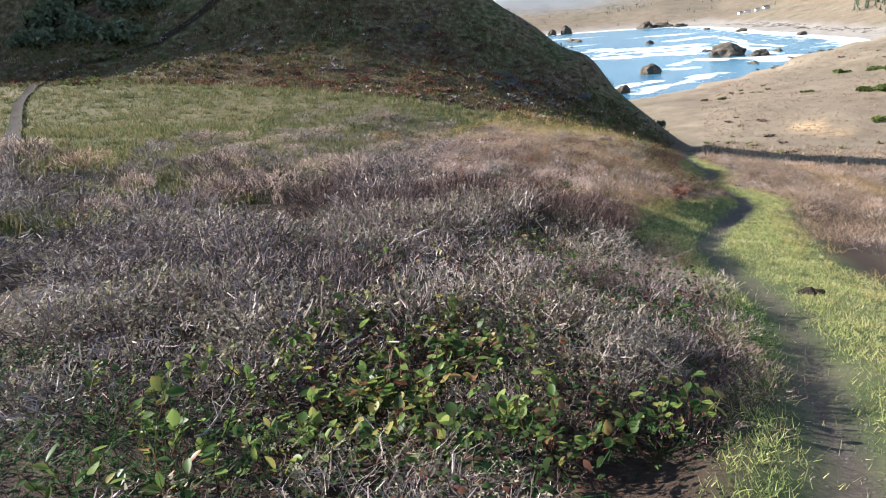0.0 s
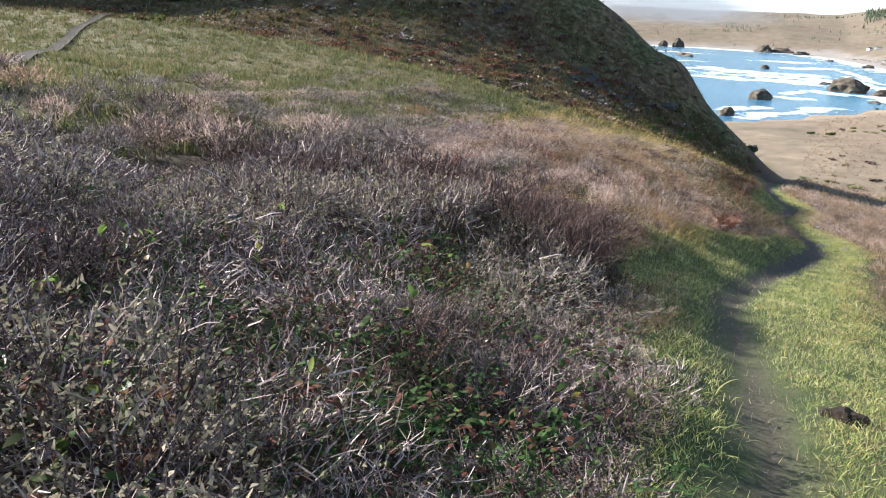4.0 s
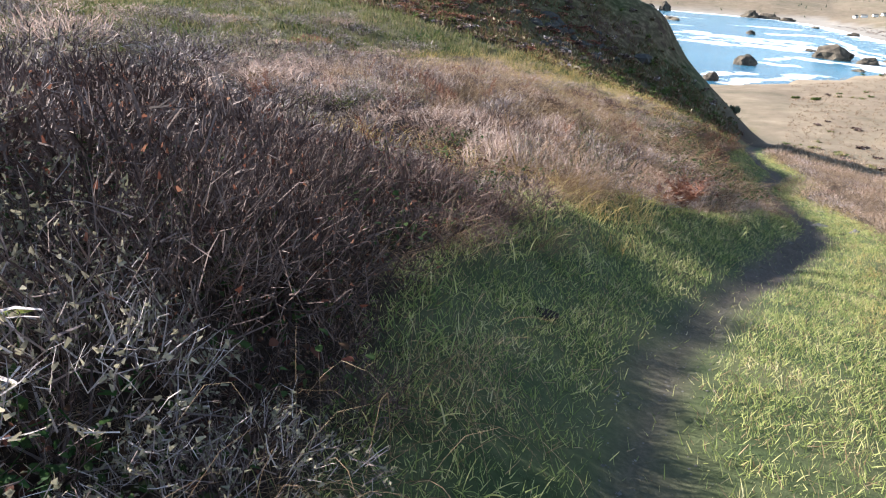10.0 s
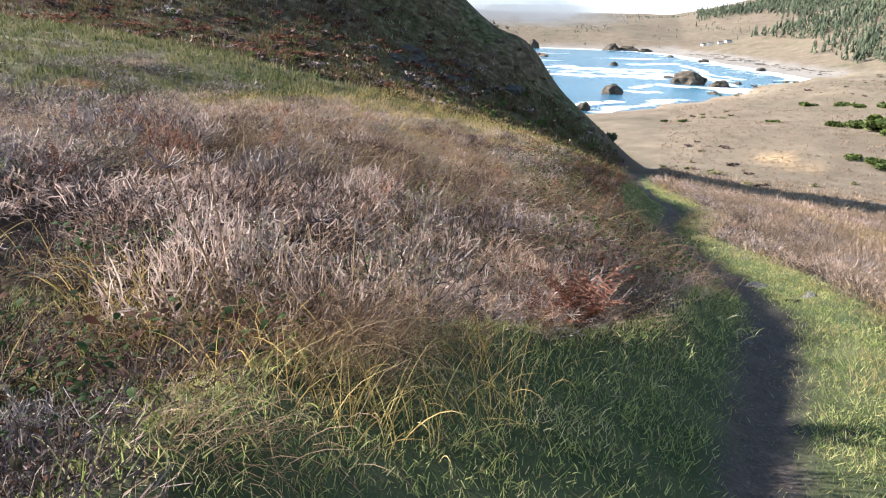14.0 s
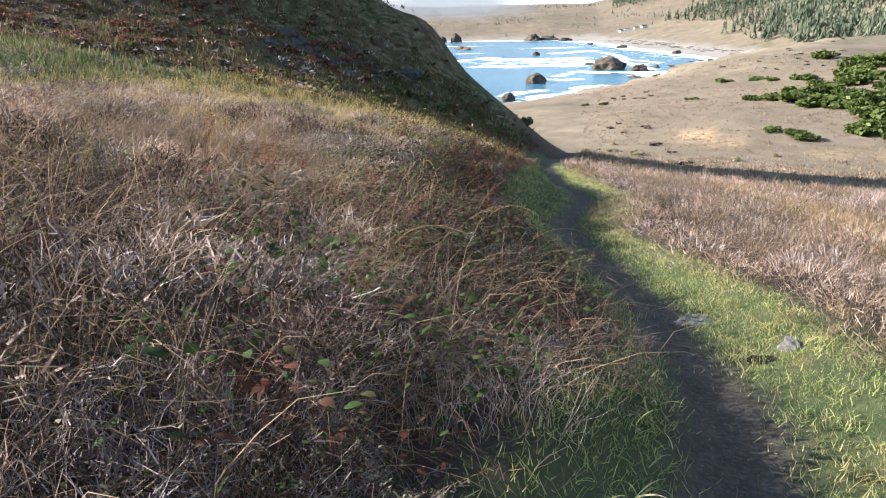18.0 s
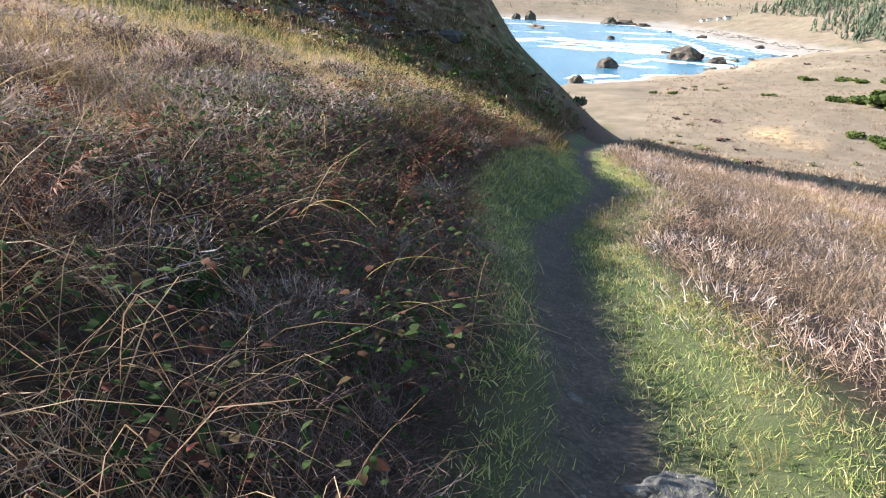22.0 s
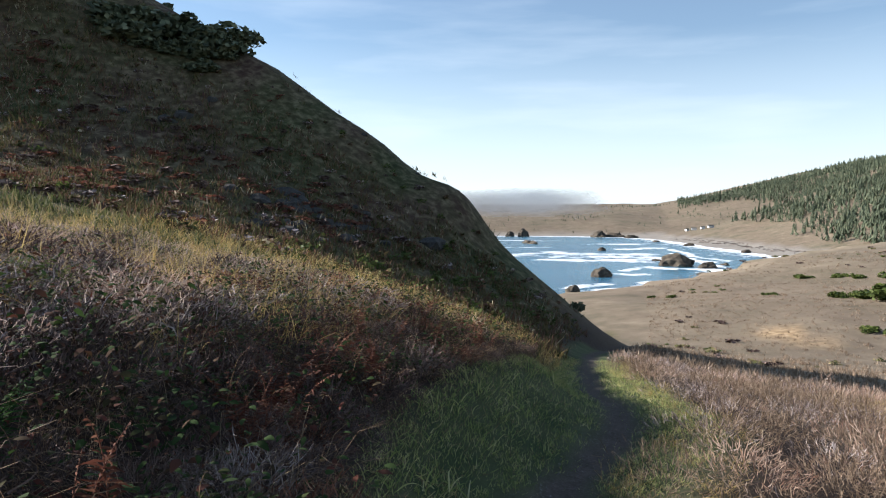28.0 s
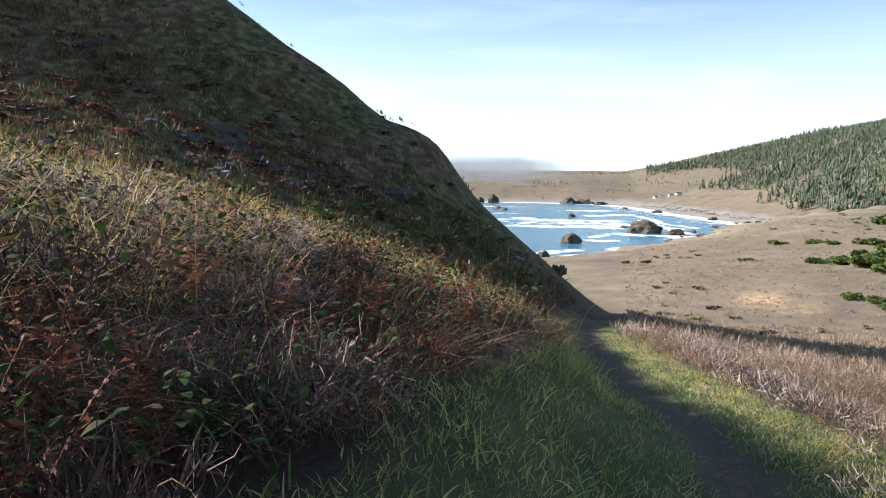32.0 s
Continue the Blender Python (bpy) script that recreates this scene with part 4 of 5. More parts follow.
# withered fronds and green ferns among the scrub
def frond_mesh(name, seed, mat, length=0.62, pairs=15, droop=0.9, breadth=0.13, curl=0.0):
    r = np.random.default_rng(seed)
    t = np.linspace(0, 1, 9)
    el = 1.25 - droop * t**1.3
    step = length / 8
    spine = np.zeros((9, 3))
    for k in range(1, 9):
        spine[k] = spine[k - 1] + step * np.array([math.cos(el[k]), 0.02 * r.normal(), math.sin(el[k])])
    pieces = [strands(spine[None], np.linspace(0.0035, 0.001, 9)[None])]
    ts = np.repeat(np.linspace(0.16, 0.98, pairs), 2)
    sgn = np.tile([1.0, -1.0], pairs)
    o, d = on_strand(spine[None], np.zeros(len(ts), int), ts)
    side = np.stack([0 * sgn, sgn, 0 * sgn], -1)
    ln = breadth * np.sin(np.clip(ts * 1.05 + 0.12, 0, 1) * math.pi) ** 0.7 * r.uniform(0.75, 1.15, len(ts)) + 0.012
    w = side + 0.45 * d + r.normal(0, 0.18 + curl, (len(ts), 3))
    w /= np.linalg.norm(w, axis=1, keepdims=True)
    sag = np.array([0, 0, -1.0]) * (0.25 + curl)
    pts = np.stack([o, o + w * ln[:, None] * 0.45, o + w * ln[:, None] + sag * ln[:, None] * 0.5], 1)
    width = np.stack([0.006 + 0 * ln, 0.010 + 0 * ln, 0.002 + 0 * ln], 1) * (length / 0.62)
    v, q = ribbons(pts, width, d)
    pieces.append((v, q))
    return quick_mesh(name, *joined(pieces)[:1], quads=joined(pieces)[1], mats=[mat])


rust_fronds = [frond_mesh("frond", 60 + k, rust_mat, 0.5 + 0.06 * k, 24, 0.5 + 0.25 * k, 0.075, 0.22) for k in range(4)]
green_fronds = [frond_mesh("frond", 70 + k, fern_mat, 0.5, 20, 0.8, 0.075) for k in range(3)]


def fern(x, y, fronds, count, size, seed, label, group, upright=0.0):
    r = np.random.default_rng(seed)
    root = new("fern")
    root.empty_display_size = 0.1
    root.matrix_world = pose(x, y, float(ground_height(x, y)) - 0.02, 0, 0, r.uniform(0, 360)) @ Matrix.Scale(size, 4)
    for k in range(count):
        ob = new("frond", fronds[r.integers(len(fronds))])
        ob.parent = root
        s = r.uniform(0.7, 1.15)
        ob.matrix_basis = pose(0, 0, 0, r.uniform(-12, 12), r.uniform(-25, 18) - upright, 360 * k / count + r.uniform(-20, 20)) @ Matrix.Scale(s, 4)
    return tagged(root, label, "fern", group)


fern(0.68, 18.2, rust_fronds, 30, 1.05, 1, "rust-red withered fern at the foot of the bank", "withered ferns", 10)
fern(0.45, 18.0, rust_fronds, 16, 0.8, 2, "rust-red withered fern at the foot of the bank", "withered ferns")
spots, r = scatter(-4.5, 1.6, 26.5, 34.5, 0.55, 81)
for x, y in spots:
    if 0.25 < uphill(x, y) < 1.35 and r.random() < 0.5:
        fern(x, y, rust_fronds, 7, r.uniform(0.85, 1.25), int(r.integers(9999)), "dark red withered fern standing in dry scrub", "withered ferns", 18)
spots, r = scatter(-5, 1.2, 15.5, 26.5, 1.15, 82)
for x, y in spots:
    if uphill(x, y) > 0.3 and r.random() < 0.35:
        fern(x, y, rust_fronds, 6, r.uniform(0.8, 1.2), int(r.integers(9999)), "russet withered fern among dry grass", "withered ferns", 10)
for k, (x, y) in enumerate(((-0.7, 16.9), (-1.2, 17.1), (-1.7, 17.2), (-0.3, 17.2), (-1.5, 16.6))):
    for me in far_mounds["leafy" if k % 2 else "pink"][k % 2]:
        if me is not None:
            rest("bank_heath", me, x, y, (0.75, 0.75, 1.25), 50 * k)
for k, (x, y) in enumerate(((-0.15, 6.6), (0.1, 5.9), (-0.9, 6.1), (-1.4, 11.6), (-0.6, 25.6), (0.0, 27.4), (-0.5, 29.8), (-1.1, 30.6), (0.1, 31.4), (0.8, 24.0))):
    fern(x, y, green_fronds, 7, 0.9, 90 + k, "low dark green fern under dry twigs", "green ferns")

# broad-leaved evergreen shrublets near the start
def leaf_mesh(seed, mat, length=0.06):
    r = np.random.default_rng(seed)
    t = np.linspace(0, 1, 6)
    half = 0.34 * np.sin(np.clip(t * 0.93 + 0.05, 0, 1) * math.pi) ** 0.8 * length
    fold, bend_ = r.uniform(0.15, 0.4), r.uniform(-0.25, 0.35)
    mid = np.stack([t * length, 0 * t, bend_ * length * t * t], -1)
    edge = np.stack([0 * t, half, fold * half], -1)
    v = np.concatenate([mid, mid + edge, mid + edge * (1, -1, 1)])
    i = np.arange(5)
    q = np.concatenate([np.stack([i, i + 1, i + 7, i + 6], 1), np.stack([i, i + 12, i + 13, i + 1], 1)])
    return quick_mesh("leaf", v, quads=q, mats=[mat], smooth=True)


salal_leaves = [leaf_mesh(100 + k, salal_mat, 0.066 + 0.007 * k) for k in range(5)]


def salal(x, y, seed, lift, count=15):
    r = np.random.default_rng(seed)
    root = new("salal_plant")
    root.empty_display_size = 0.1
    root.matrix_world = pose(x, y, float(ground_height(x, y)), 0, 0, r.uniform(0, 360))
    st = 4
    p = wander(np.c_[r.normal(0, 0.03, (st, 2)), np.zeros(st)], aim(r.uniform(0, 6.28, st), r.uniform(0.9, 1.45, st)), np.full(st, lift) * r.uniform(0.85, 1.1, st), 5, r, 0.2, 0.05)
    ob = new("stem", quick_mesh("stem", *strands(p, np.linspace(0.004, 0.002, 5) * np.ones((st, 1)))[:1], quads=strands(p, np.linspace(0.004, 0.002, 5) * np.ones((st, 1)))[1], mats=[rust_mat]))
    ob.parent = root
    o, d = on_strand(p, r.integers(0, st, count), r.uniform(0.45, 1.0, count))
    for k in range(count):
        lf = new("leaf", salal_leaves[r.integers(5)])
        lf.parent = root
        lf.matrix_basis = pose(*o[k], r.uniform(-35, 35), r.uniform(-55, 25), r.uniform(0, 360)) @ Matrix.Scale(r.uniform(0.75, 1.25), 4)
    return tagged(root, "leafy evergreen shrublet with green and yellowing leaves", "plant", "broad-leaved shrublets")


r = np.random.default_rng(5)
made = 0
while made < 105:
    x, y = r.normal(-0.9, 0.95), r.normal(3.2, 0.85)
    if y > 1.2 and uphill(x, y) > 0.25 and not (y < 3.2 and x > 0.15 + 0.1 * y):
        salal(x, y, 200 + made, r.uniform(0.34, 0.52), 14)
        made += 1
for k in range(60):
    x, y = r.uniform(-5, 0.8), r.uniform(4.0, 12)
    if uphill(x, y) > 0.3 and swells(x, y) < 0.0:
        salal(x, y, 400 + k, r.uniform(0.4, 0.6), 9)


# long dry grass in leaning clumps
def straw_mesh(seed, mat, count=64, length=0.62, droop=1.9, spread=0.16, lean=(0.5, -0.3), width=0.0024):
    r = np.random.default_rng(seed)
    ln = length * r.uniform(0.5, 1.15, count)
    base = np.c_[r.normal(0, spread, (count, 2)), np.full(count, -0.02)]
    way = np.c_[r.normal(0, 0.45, (count, 2)) + np.array(lean) * 0.8, np.ones(count)]
    way /= np.linalg.norm(way, axis=1, keepdims=True)
    pts, d = [base], way
    for k in range(6):
        d = d + np.array([0, 0, -1.0]) * (droop * r.uniform(0.4, 1.3, count) / 6)[:, None] * (0.4 + 0.25 * k)
        d /= np.linalg.norm(d, axis=1, keepdims=True)
        pts.append(pts[-1] + d * (ln / 6)[:, None])
    pts = np.stack(pts, 1)
    side = np.cross(way, r.normal(0, 1, (count, 3)))
    side /= np.linalg.norm(side, axis=1, keepdims=True)
    wd = width * r.uniform(0.6, 1.5, (count, 1)) * np.array([0.8, 1.0, 1.0, 0.9, 0.75, 0.55, 0.2])
    v, q = ribbons(pts, wd, side)
    return quick_mesh("blades", v, quads=q, mats=[mat])


straws = [straw_mesh(300 + k, straw_mat, 96, 0.95, 2.7, 0.2, (0.75, -0.25), 0.0027) for k in range(4)]
golds = [straw_mesh(320 + k, gold_mat, 34, 0.42, 1.1, 0.14, (0.3, -0.1), 0.0042) for k in range(4)]
spots, r = scatter(-5.5, 2.4, 18.5, 27.5, 0.46, 83)
for x, y in spots:
    if y > 23.2 and uphill(x, y) < 2.3 and r.random() < np.interp(y, [23, 26, 27], [0.25, 0.6, 0.85]):
        continue
    if uphill(x, y) > 0.25 and r.random() < np.interp(y, [18.5, 20, 23.5, 25, 27], [0.5, 0.95, 0.95, 0.6, 0.4]):
        k = r.uniform(0.8, 1.25)
        if uphill(x, y) > 1.9 or r.random() < 0.3:
            rest("dry_grass", straws[r.integers(4)], x, y, (k, k, k * 0.95), r.uniform(-50, 50))
            continue
        plant("grass_tussock", x, y, [("grass_tussock", straws[r.integers(4)])], (k, k, k * 0.95), r.uniform(-50, 50), "arching tussock of long straw-brown dry grass", "grass tussock", "dry tussocks")
spots, r = scatter(-9, 1.6, 25, 43, 0.54, 84)
for x, y in spots:
    up = uphill(x, y)
    if up > (0.1 if y > 37 else np.interp(y, [26, 28, 31], [2.1, 1.6, 1.0])) and r.random() < np.interp(y, [25, 27, 32, 36, 43], [0.3, 0.6, 0.85, 0.95, 0.6]):
        k = r.uniform(0.8, 1.2)
        if up > 1.6 or y > 39:
            rest("golden_grass", golds[r.integers(4)], x, y, (k, k, k), r.uniform(-50, 50))
            continue
        plant("grass_tussock", x, y, [("grass_tussock", golds[r.integers(4)])], (k, k, k), r.uniform(-50, 50), "golden tussock of sunlit dry grass", "grass tussock", "golden tussocks")
spots, r = scatter(-4, 1.3, 9, 19.5, 0.6, 85)
for x, y in spots:
    up = uphill(x, y)
    if -0.35 < up < (3.5 if 15 < y < 17.4 else 1.6) and r.random() < (0.8 if 15 < y < 17.4 else 0.85 if y > 9.5 and up < 0.6 else 0.4):
        k = r.uniform(0.5, 0.85)
        plant("grass_tussock", x, y, [("grass_tussock", straws[r.integers(4)])], (k, k, k), r.uniform(-60, 60), "pale tussock of dry grass at the scrub's edge", "grass tussock", "dry tussocks")

r = np.random.default_rng(94)
for k in range(26):
    x, y = r.uniform(-1.9, -0.35), r.uniform(16.3, 17.3)
    k = r.uniform(0.85, 1.2)
    plant("grass_tussock", x, y, [("grass_tussock", (golds if r.random() < 0.4 else straws)[r.integers(4)])], (k, k, k * 1.15), r.uniform(-60, 60), "pale clump of tall dry grass at the foot of the bank", "grass tussock", "dry tussocks")

# straw and dead stems crowding the shaded face
spots, r = scatter(-2.6, 1.4, 27.5, 36, 0.36, 97)
for x, y in spots:
    up = uphill(x, y)
    if not 0.12 < up < 1.7 or r.random() > 0.75:
        continue
    k = r.uniform(0.55, 0.9)
    if r.random() < 0.5:
        plant("grass_tussock", x, y, [("grass_tussock", straws[r.integers(4)])], (k, k, k * 1.1), r.uniform(-90, 90), "tangled tussock of dull dry grass on the shaded face", "grass tussock", "dry tussocks")
    else:
        for me in far_mounds["brown" if r.random() < 0.7 else "rust"][r.integers(3)]:
            if me is not None:
                rest("bank_heath", me, x, y, (k * 0.7, k * 0.7, k * 0.8), r.uniform(0, 360))

# ---- low dry heath downhill of the path ----
def heath_mesh(seed, mat, count=150, h=0.34, spread=0.3, slim=1.0):
    r = np.random.default_rng(seed)
    base = np.c_[r.normal(0, spread * 0.55, (count, 2)), np.full(count, -0.02)]
    way = np.c_[base[:, :2] * 1.2 + r.normal(0, 0.35, (count, 2)), np.ones(count)]
    way /= np.linalg.norm(way, axis=1, keepdims=True)
    p = wander(base, way, h * r.uniform(0.5, 1.2, count), 4, r, 0.25, 0.02)
    side = np.cross(way, r.normal(0, 1, (count, 3)))
    side /= np.linalg.norm(side, axis=1, keepdims=True)
    v, q = ribbons(p, slim * np.array([0.0056, 0.005, 0.0038, 0.0016]) * np.ones((count, 1)), side)
    return quick_mesh("heath", v, quads=q, mats=[mat])


low_heaths = [mound_meshes(340 + k, m, None, 210, 0.42, 0.2, 0.065, 0.0036, 1, splay=1.1, base=0.04)[0] for k, m in enumerate((valley_mat, bank_mat, twig_mat, valley_mat))]
banks = [[heath_mesh(360 + 5 * a + k, m, 120, 0.27, 0.27, 0.5) for k in range(2)] for a, m in enumerate((bank_mat, heath_mat, straw_mat, brown_twig_mat))]
spots, r = scatter(-8.5, 2.4, 17.3, 38, 0.42, 91)
for x, y in spots:
    up = uphill(x, y)
    if up < 0.1 or r.random() > np.interp(y, [17.3, 19, 24, 30, 34, 38], [0.6, 0.75, 0.85, 0.85, 0.95, 0.6]):
        continue
    face = 23.2 < y < 37 and up < 2.2
    if face and r.random() < 0.85 or r.random() < 0.35:
        continue
    tone = float(waves(np.array([x]), np.array([y]), 2.4, 26, 2)[0]) + r.normal(0, 0.25)
    # the face gets the darkest stems, putting some of its shade into colour
    kindred = 3 if face else (0 if tone > 0.12 else 2 if tone > -0.02 else 1)
    k = r.uniform(0.75, 1.25)
    rest("bank_heath", banks[kindred][r.integers(2)], x, y, (k, k, k * r.uniform(0.8, 1.1) * (0.6 if face else 1)), r.uniform(0, 360))
spots, r = scatter(2.0, 14, 13, 47, 0.68, 86)
for x, y in spots:
    s = float(path_off(x, y)) - np.interp(y, VERGE_Y, VERGE_S)
    if s > 0.15 and x < 3.5 + 0.28 * (y - 10) and not (y < 20 and s < 0.6 and r.random() < 0.6):
        k = r.uniform(0.85, 1.3) * (1 + 0.12 * min(s, 4))
        rest("heath", low_heaths[r.choice(4, p=(0.4, 0.2, 0.2, 0.2))], x, y, (k, k, k * r.uniform(0.7, 1.1)), r.uniform(0, 360))
spots, r = scatter(2.0, 6, 3, 46, 0.42, 87)
for x, y in spots:
    s = float(path_off(x, y)) - np.interp(y, VERGE_Y, VERGE_S)
    if -0.3 < s < 0.8 and r.random() < 0.6:
        k = r.uniform(0.4, 0.7)
        if y > 30 or s > 0.45:
            rest("golden_grass", golds[r.integers(4)], x, y, (k, k, k * 0.8), r.uniform(0, 360))
            continue
        plant("grass_tussock", x, y, [("grass_tussock", golds[r.integers(4)])], (k, k, k * 0.8), r.uniform(0, 360), "pale bleached grass tussock beside the path", "grass tussock", "golden tussocks")


spots, r = scatter(6.6, 10.2, 30, 44, 0.24, 89)
for x, y in spots:
    if abs((x - 8.0) + 0.08 * (y - 38)) < 0.7 + 0.3 * r.random():
        rest("golden_grass", golds[r.integers(4)], x, y, (0.9, 0.9, 1.0), r.uniform(0, 360))


# ---- short turf along the path, one sward ----
def sward(name, spots, length, width, mat, seed, lean=0.5, nodes=3):
    r = np.random.default_rng(seed)
    n_ = len(spots)
    z = ground_height(spots[:, 0], spots[:, 1])
    way = np.c_[r.normal(0, lean, (n_, 2)), np.ones(n_)]
    way /= np.linalg.norm(way, axis=1, keepdims=True)
    ln = length * r.uniform(0.5, 1.4, n_)
    pts = [np.c_[spots, z - 0.01]]
    d = way
    for k in range(nodes - 1):
        pts.append(pts[-1] + d * (ln / (nodes - 1))[:, None])
        d = d + np.c_[way[:, :2] * 0.8, np.full(n_, -0.35)]
        d /= np.linalg.norm(d, axis=1, keepdims=True)
    pts = np.stack(pts, 1)
    side = np.cross(way, r.normal(0, 1, (n_, 3)))
    side /= np.linalg.norm(side, axis=1, keepdims=True)
    v, q = ribbons(pts, width * r.uniform(0.6, 1.4, (n_, 1)) * np.linspace(1, 0.25, nodes), side)
    return new(name, quick_mesh(name, v, quads=q, mats=[mat]))


greens = [straw_mesh(370 + k, grass_mat, 26, 0.12, 1.4, 0.06, (0.1, -0.1), 0.0048) for k in range(4)]
spots, r = scatter(-4.2, 4.6, 2.5, 44, 0.26, 92)
for x, y in spots:
    s = float(path_off(x, y))
    gully = 2.2 * math.exp(-((y - 16.1) / 0.9) ** 2)
    if abs(s) > 0.33 and uphill(x, y) < 0.15 + gully and s < np.interp(y, VERGE_Y, VERGE_S) + 0.4 and r.random() < 0.5:
        k = r.uniform(0.5, 1.25) * (1.25 if uphill(x, y) > -0.5 else 0.85)
        rest("turf_tufts", greens[r.integers(4)], x, y, (k, k, k), r.uniform(0, 360))

r = np.random.default_rng(95)
for k in range(70):
    x, y = r.uniform(-3.8, 0.6), r.normal(16.1, 0.55)
    k = r.uniform(0.9, 1.6)
    rest("turf_tufts" if r.random() < 0.6 else "golden_grass", (greens if r.random() < 0.6 else golds)[r.integers(4)], x, y, (k * 0.8, k * 0.8, k * 0.8), r.uniform(0, 360))

r = np.random.default_rng(11)
cand = np.c_[r.uniform(-4.5, 5.0, 1100000), r.uniform(1.0, 46.0, 1100000)]
cs = path_off(cand[:, 0], cand[:, 1])
left_lim, right_lim = -np.interp(cand[:, 1], EDGE_Y, EDGE_S) - 0.25 - 2.6 * np.exp(-((cand[:, 1] - 16.1) / 0.9) ** 2), np.interp(cand[:, 1], VERGE_Y, VERGE_S) + 0.5
density = np.clip((np.abs(cs) - 0.16 - 0.1 * waves(cand[:, 0], cand[:, 1], 0.5, 8, 3)) / 0.3, 0.03, 1) * np.clip((cs - left_lim) / 0.3, 0, 1) * np.clip((right_lim - cs) / 0.5, 0, 1)
density *= np.clip(1.25 - cand[:, 1] / 60, 0.3, 1) * (0.62 + 0.75 * waves(cand[:, 0], cand[:, 1], 0.45, 14, 3))
cand = cand[r.random(len(cand)) < density]
tagged(sward("grass", cand, 0.062, 0.0055, grass_mat, 12, 0.7, 2), "short green turf beside the trodden path", "grass", kind="stuff")
thin = cand[(r.random(len(cand)) < 0.16 + 0.2 * waves(cand[:, 0], cand[:, 1], 0.9, 71, 2))] + r.normal(0, 0.01, 2)
tagged(sward("withered_grass", thin, 0.075, 0.0045, straw_mat, 13, 1.1, 2), "withered straw blades mixed into the turf", "grass", kind="stuff")

# ---- rough growth over the hillsides ----
def tufts(name, x0, x1, y0, y1, count, size, blades, mat, seed, keep):
    r = np.random.default_rng(seed)
    c = np.c_[r.uniform(x0, x1, count), r.uniform(y0, y1, count)]
    c = c[keep(c[:, 0], c[:, 1], r)]
    k = size * r.uniform(0.5, 1.4, len(c)) * (1 + 0.4 * waves(c[:, 0], c[:, 1], 6, 15, 2))
    spots = np.repeat(c, blades, 0) + r.normal(0, 1, (len(c) * blades, 2)) * np.repeat(k, blades)[:, None] * 0.45
    z = ground_height(spots[:, 0], spots[:, 1])
    ln = np.repeat(k, blades) * r.uniform(0.5, 1.3, len(spots))
    way = np.c_[r.normal(0, 0.5, (len(spots), 2)), np.ones(len(spots))]
    way /= np.linalg.norm(way, axis=1, keepdims=True)
    p0 = np.c_[spots, z - 0.05 * ln]
    side = np.cross(way, r.normal(0, 1, way.shape))
    side /= np.linalg.norm(side, axis=1, keepdims=True)
    w = (ln * 0.085)[:, None]
    v = np.stack([p0 - side * w, p0 + side * w, p0 + way * ln[:, None] + side * w * 0.1], 1).reshape(-1, 3)
    ob = new(name, quick_mesh(name, v, tris=np.arange(len(v)).reshape(-1, 3), mats=[mat]))
    return ob


def steep(x, y):
    return (uphill(x, y) > 0.2) & (y > 40 - 0.12 * np.clip(-x - 12, 0, 60)) & (y > 34)


def scrub_here(x, y, r):
    return steep(x, y) & ((y < 58) | (r.random(len(x)) < 0.02)) & (r.random(len(x)) < np.clip(1.3 - np.hypot(x, y - 25) / 110, 0.25, 1))


def meadow_here(x, y, r):
    return (uphill(x, y) > 0.2) & ~steep(x, y) & (trail_gap(x, y) > 0.3) & ((y > 34) | (x < -8.5)) & (r.random(len(x)) < np.clip(1.3 - np.hypot(x, y - 20) / 70, 0.2, 1))


tagged(tufts("hill_scrub", -60, 3, 30, 90, 42000, 0.25, 9, hill_tuft_mat, 21, scrub_here), "dark mixed scrub and grass over the steep hill", "scrub", kind="stuff")
tagged(tufts("meadow_grass", -60, 0, 4, 50, 30000, 0.22, 10, meadow_mat, 23, meadow_here), "rough green and tan meadow grass on the upper slope", "grass", kind="stuff")


def heath_here(x, y, r):
    s = path_off(x, y) - np.interp(y, VERGE_Y, VERGE_S)
    return (s > 0.2) & ((x > 3.5 + 0.28 * (y - 10)) | (y > 45)) & (r.random(len(x)) < np.clip(1.4 - np.hypot(x, y - 25) / 130, 0.3, 1) * (coast(x, y) > 8))


tagged(tufts("dry_heath", 1, 85, 8, 190, 26000, 0.26, 10, valley_mat, 22, heath_here), "dry brown and pink heath on the valley floor", "heath", kind="stuff")
for (name, mat_name), pieces in REST.items():
    v_, q_ = joined(pieces)
    tagged(new(name, quick_mesh(name, v_, quads=q_, mats=[bpy.data.materials[mat_name]])), {"leafy_thicket": "low dark green leaves in hollows of the scrub", "brambles": "low dark red and green bramble leaves on the bank", "scrub_thicket": "tangled thicket of dry grey and brown twigs", "bank_heath": "dry rust and tan heath covering the bank", "turf_tufts": "tufts of longer green grass in the turf", "golden_grass": "golden dry grass along the slope", "dry_grass": "long straw-brown dry grass", "heath": "dry pinkish-brown heath below the path"}[name], {"leafy_thicket": "scrub", "brambles": "bramble", "scrub_thicket": "scrub", "heath": "heath", "bank_heath": "heath", "turf_tufts": "grass"}.get(name, "grass"), kind="stuff")

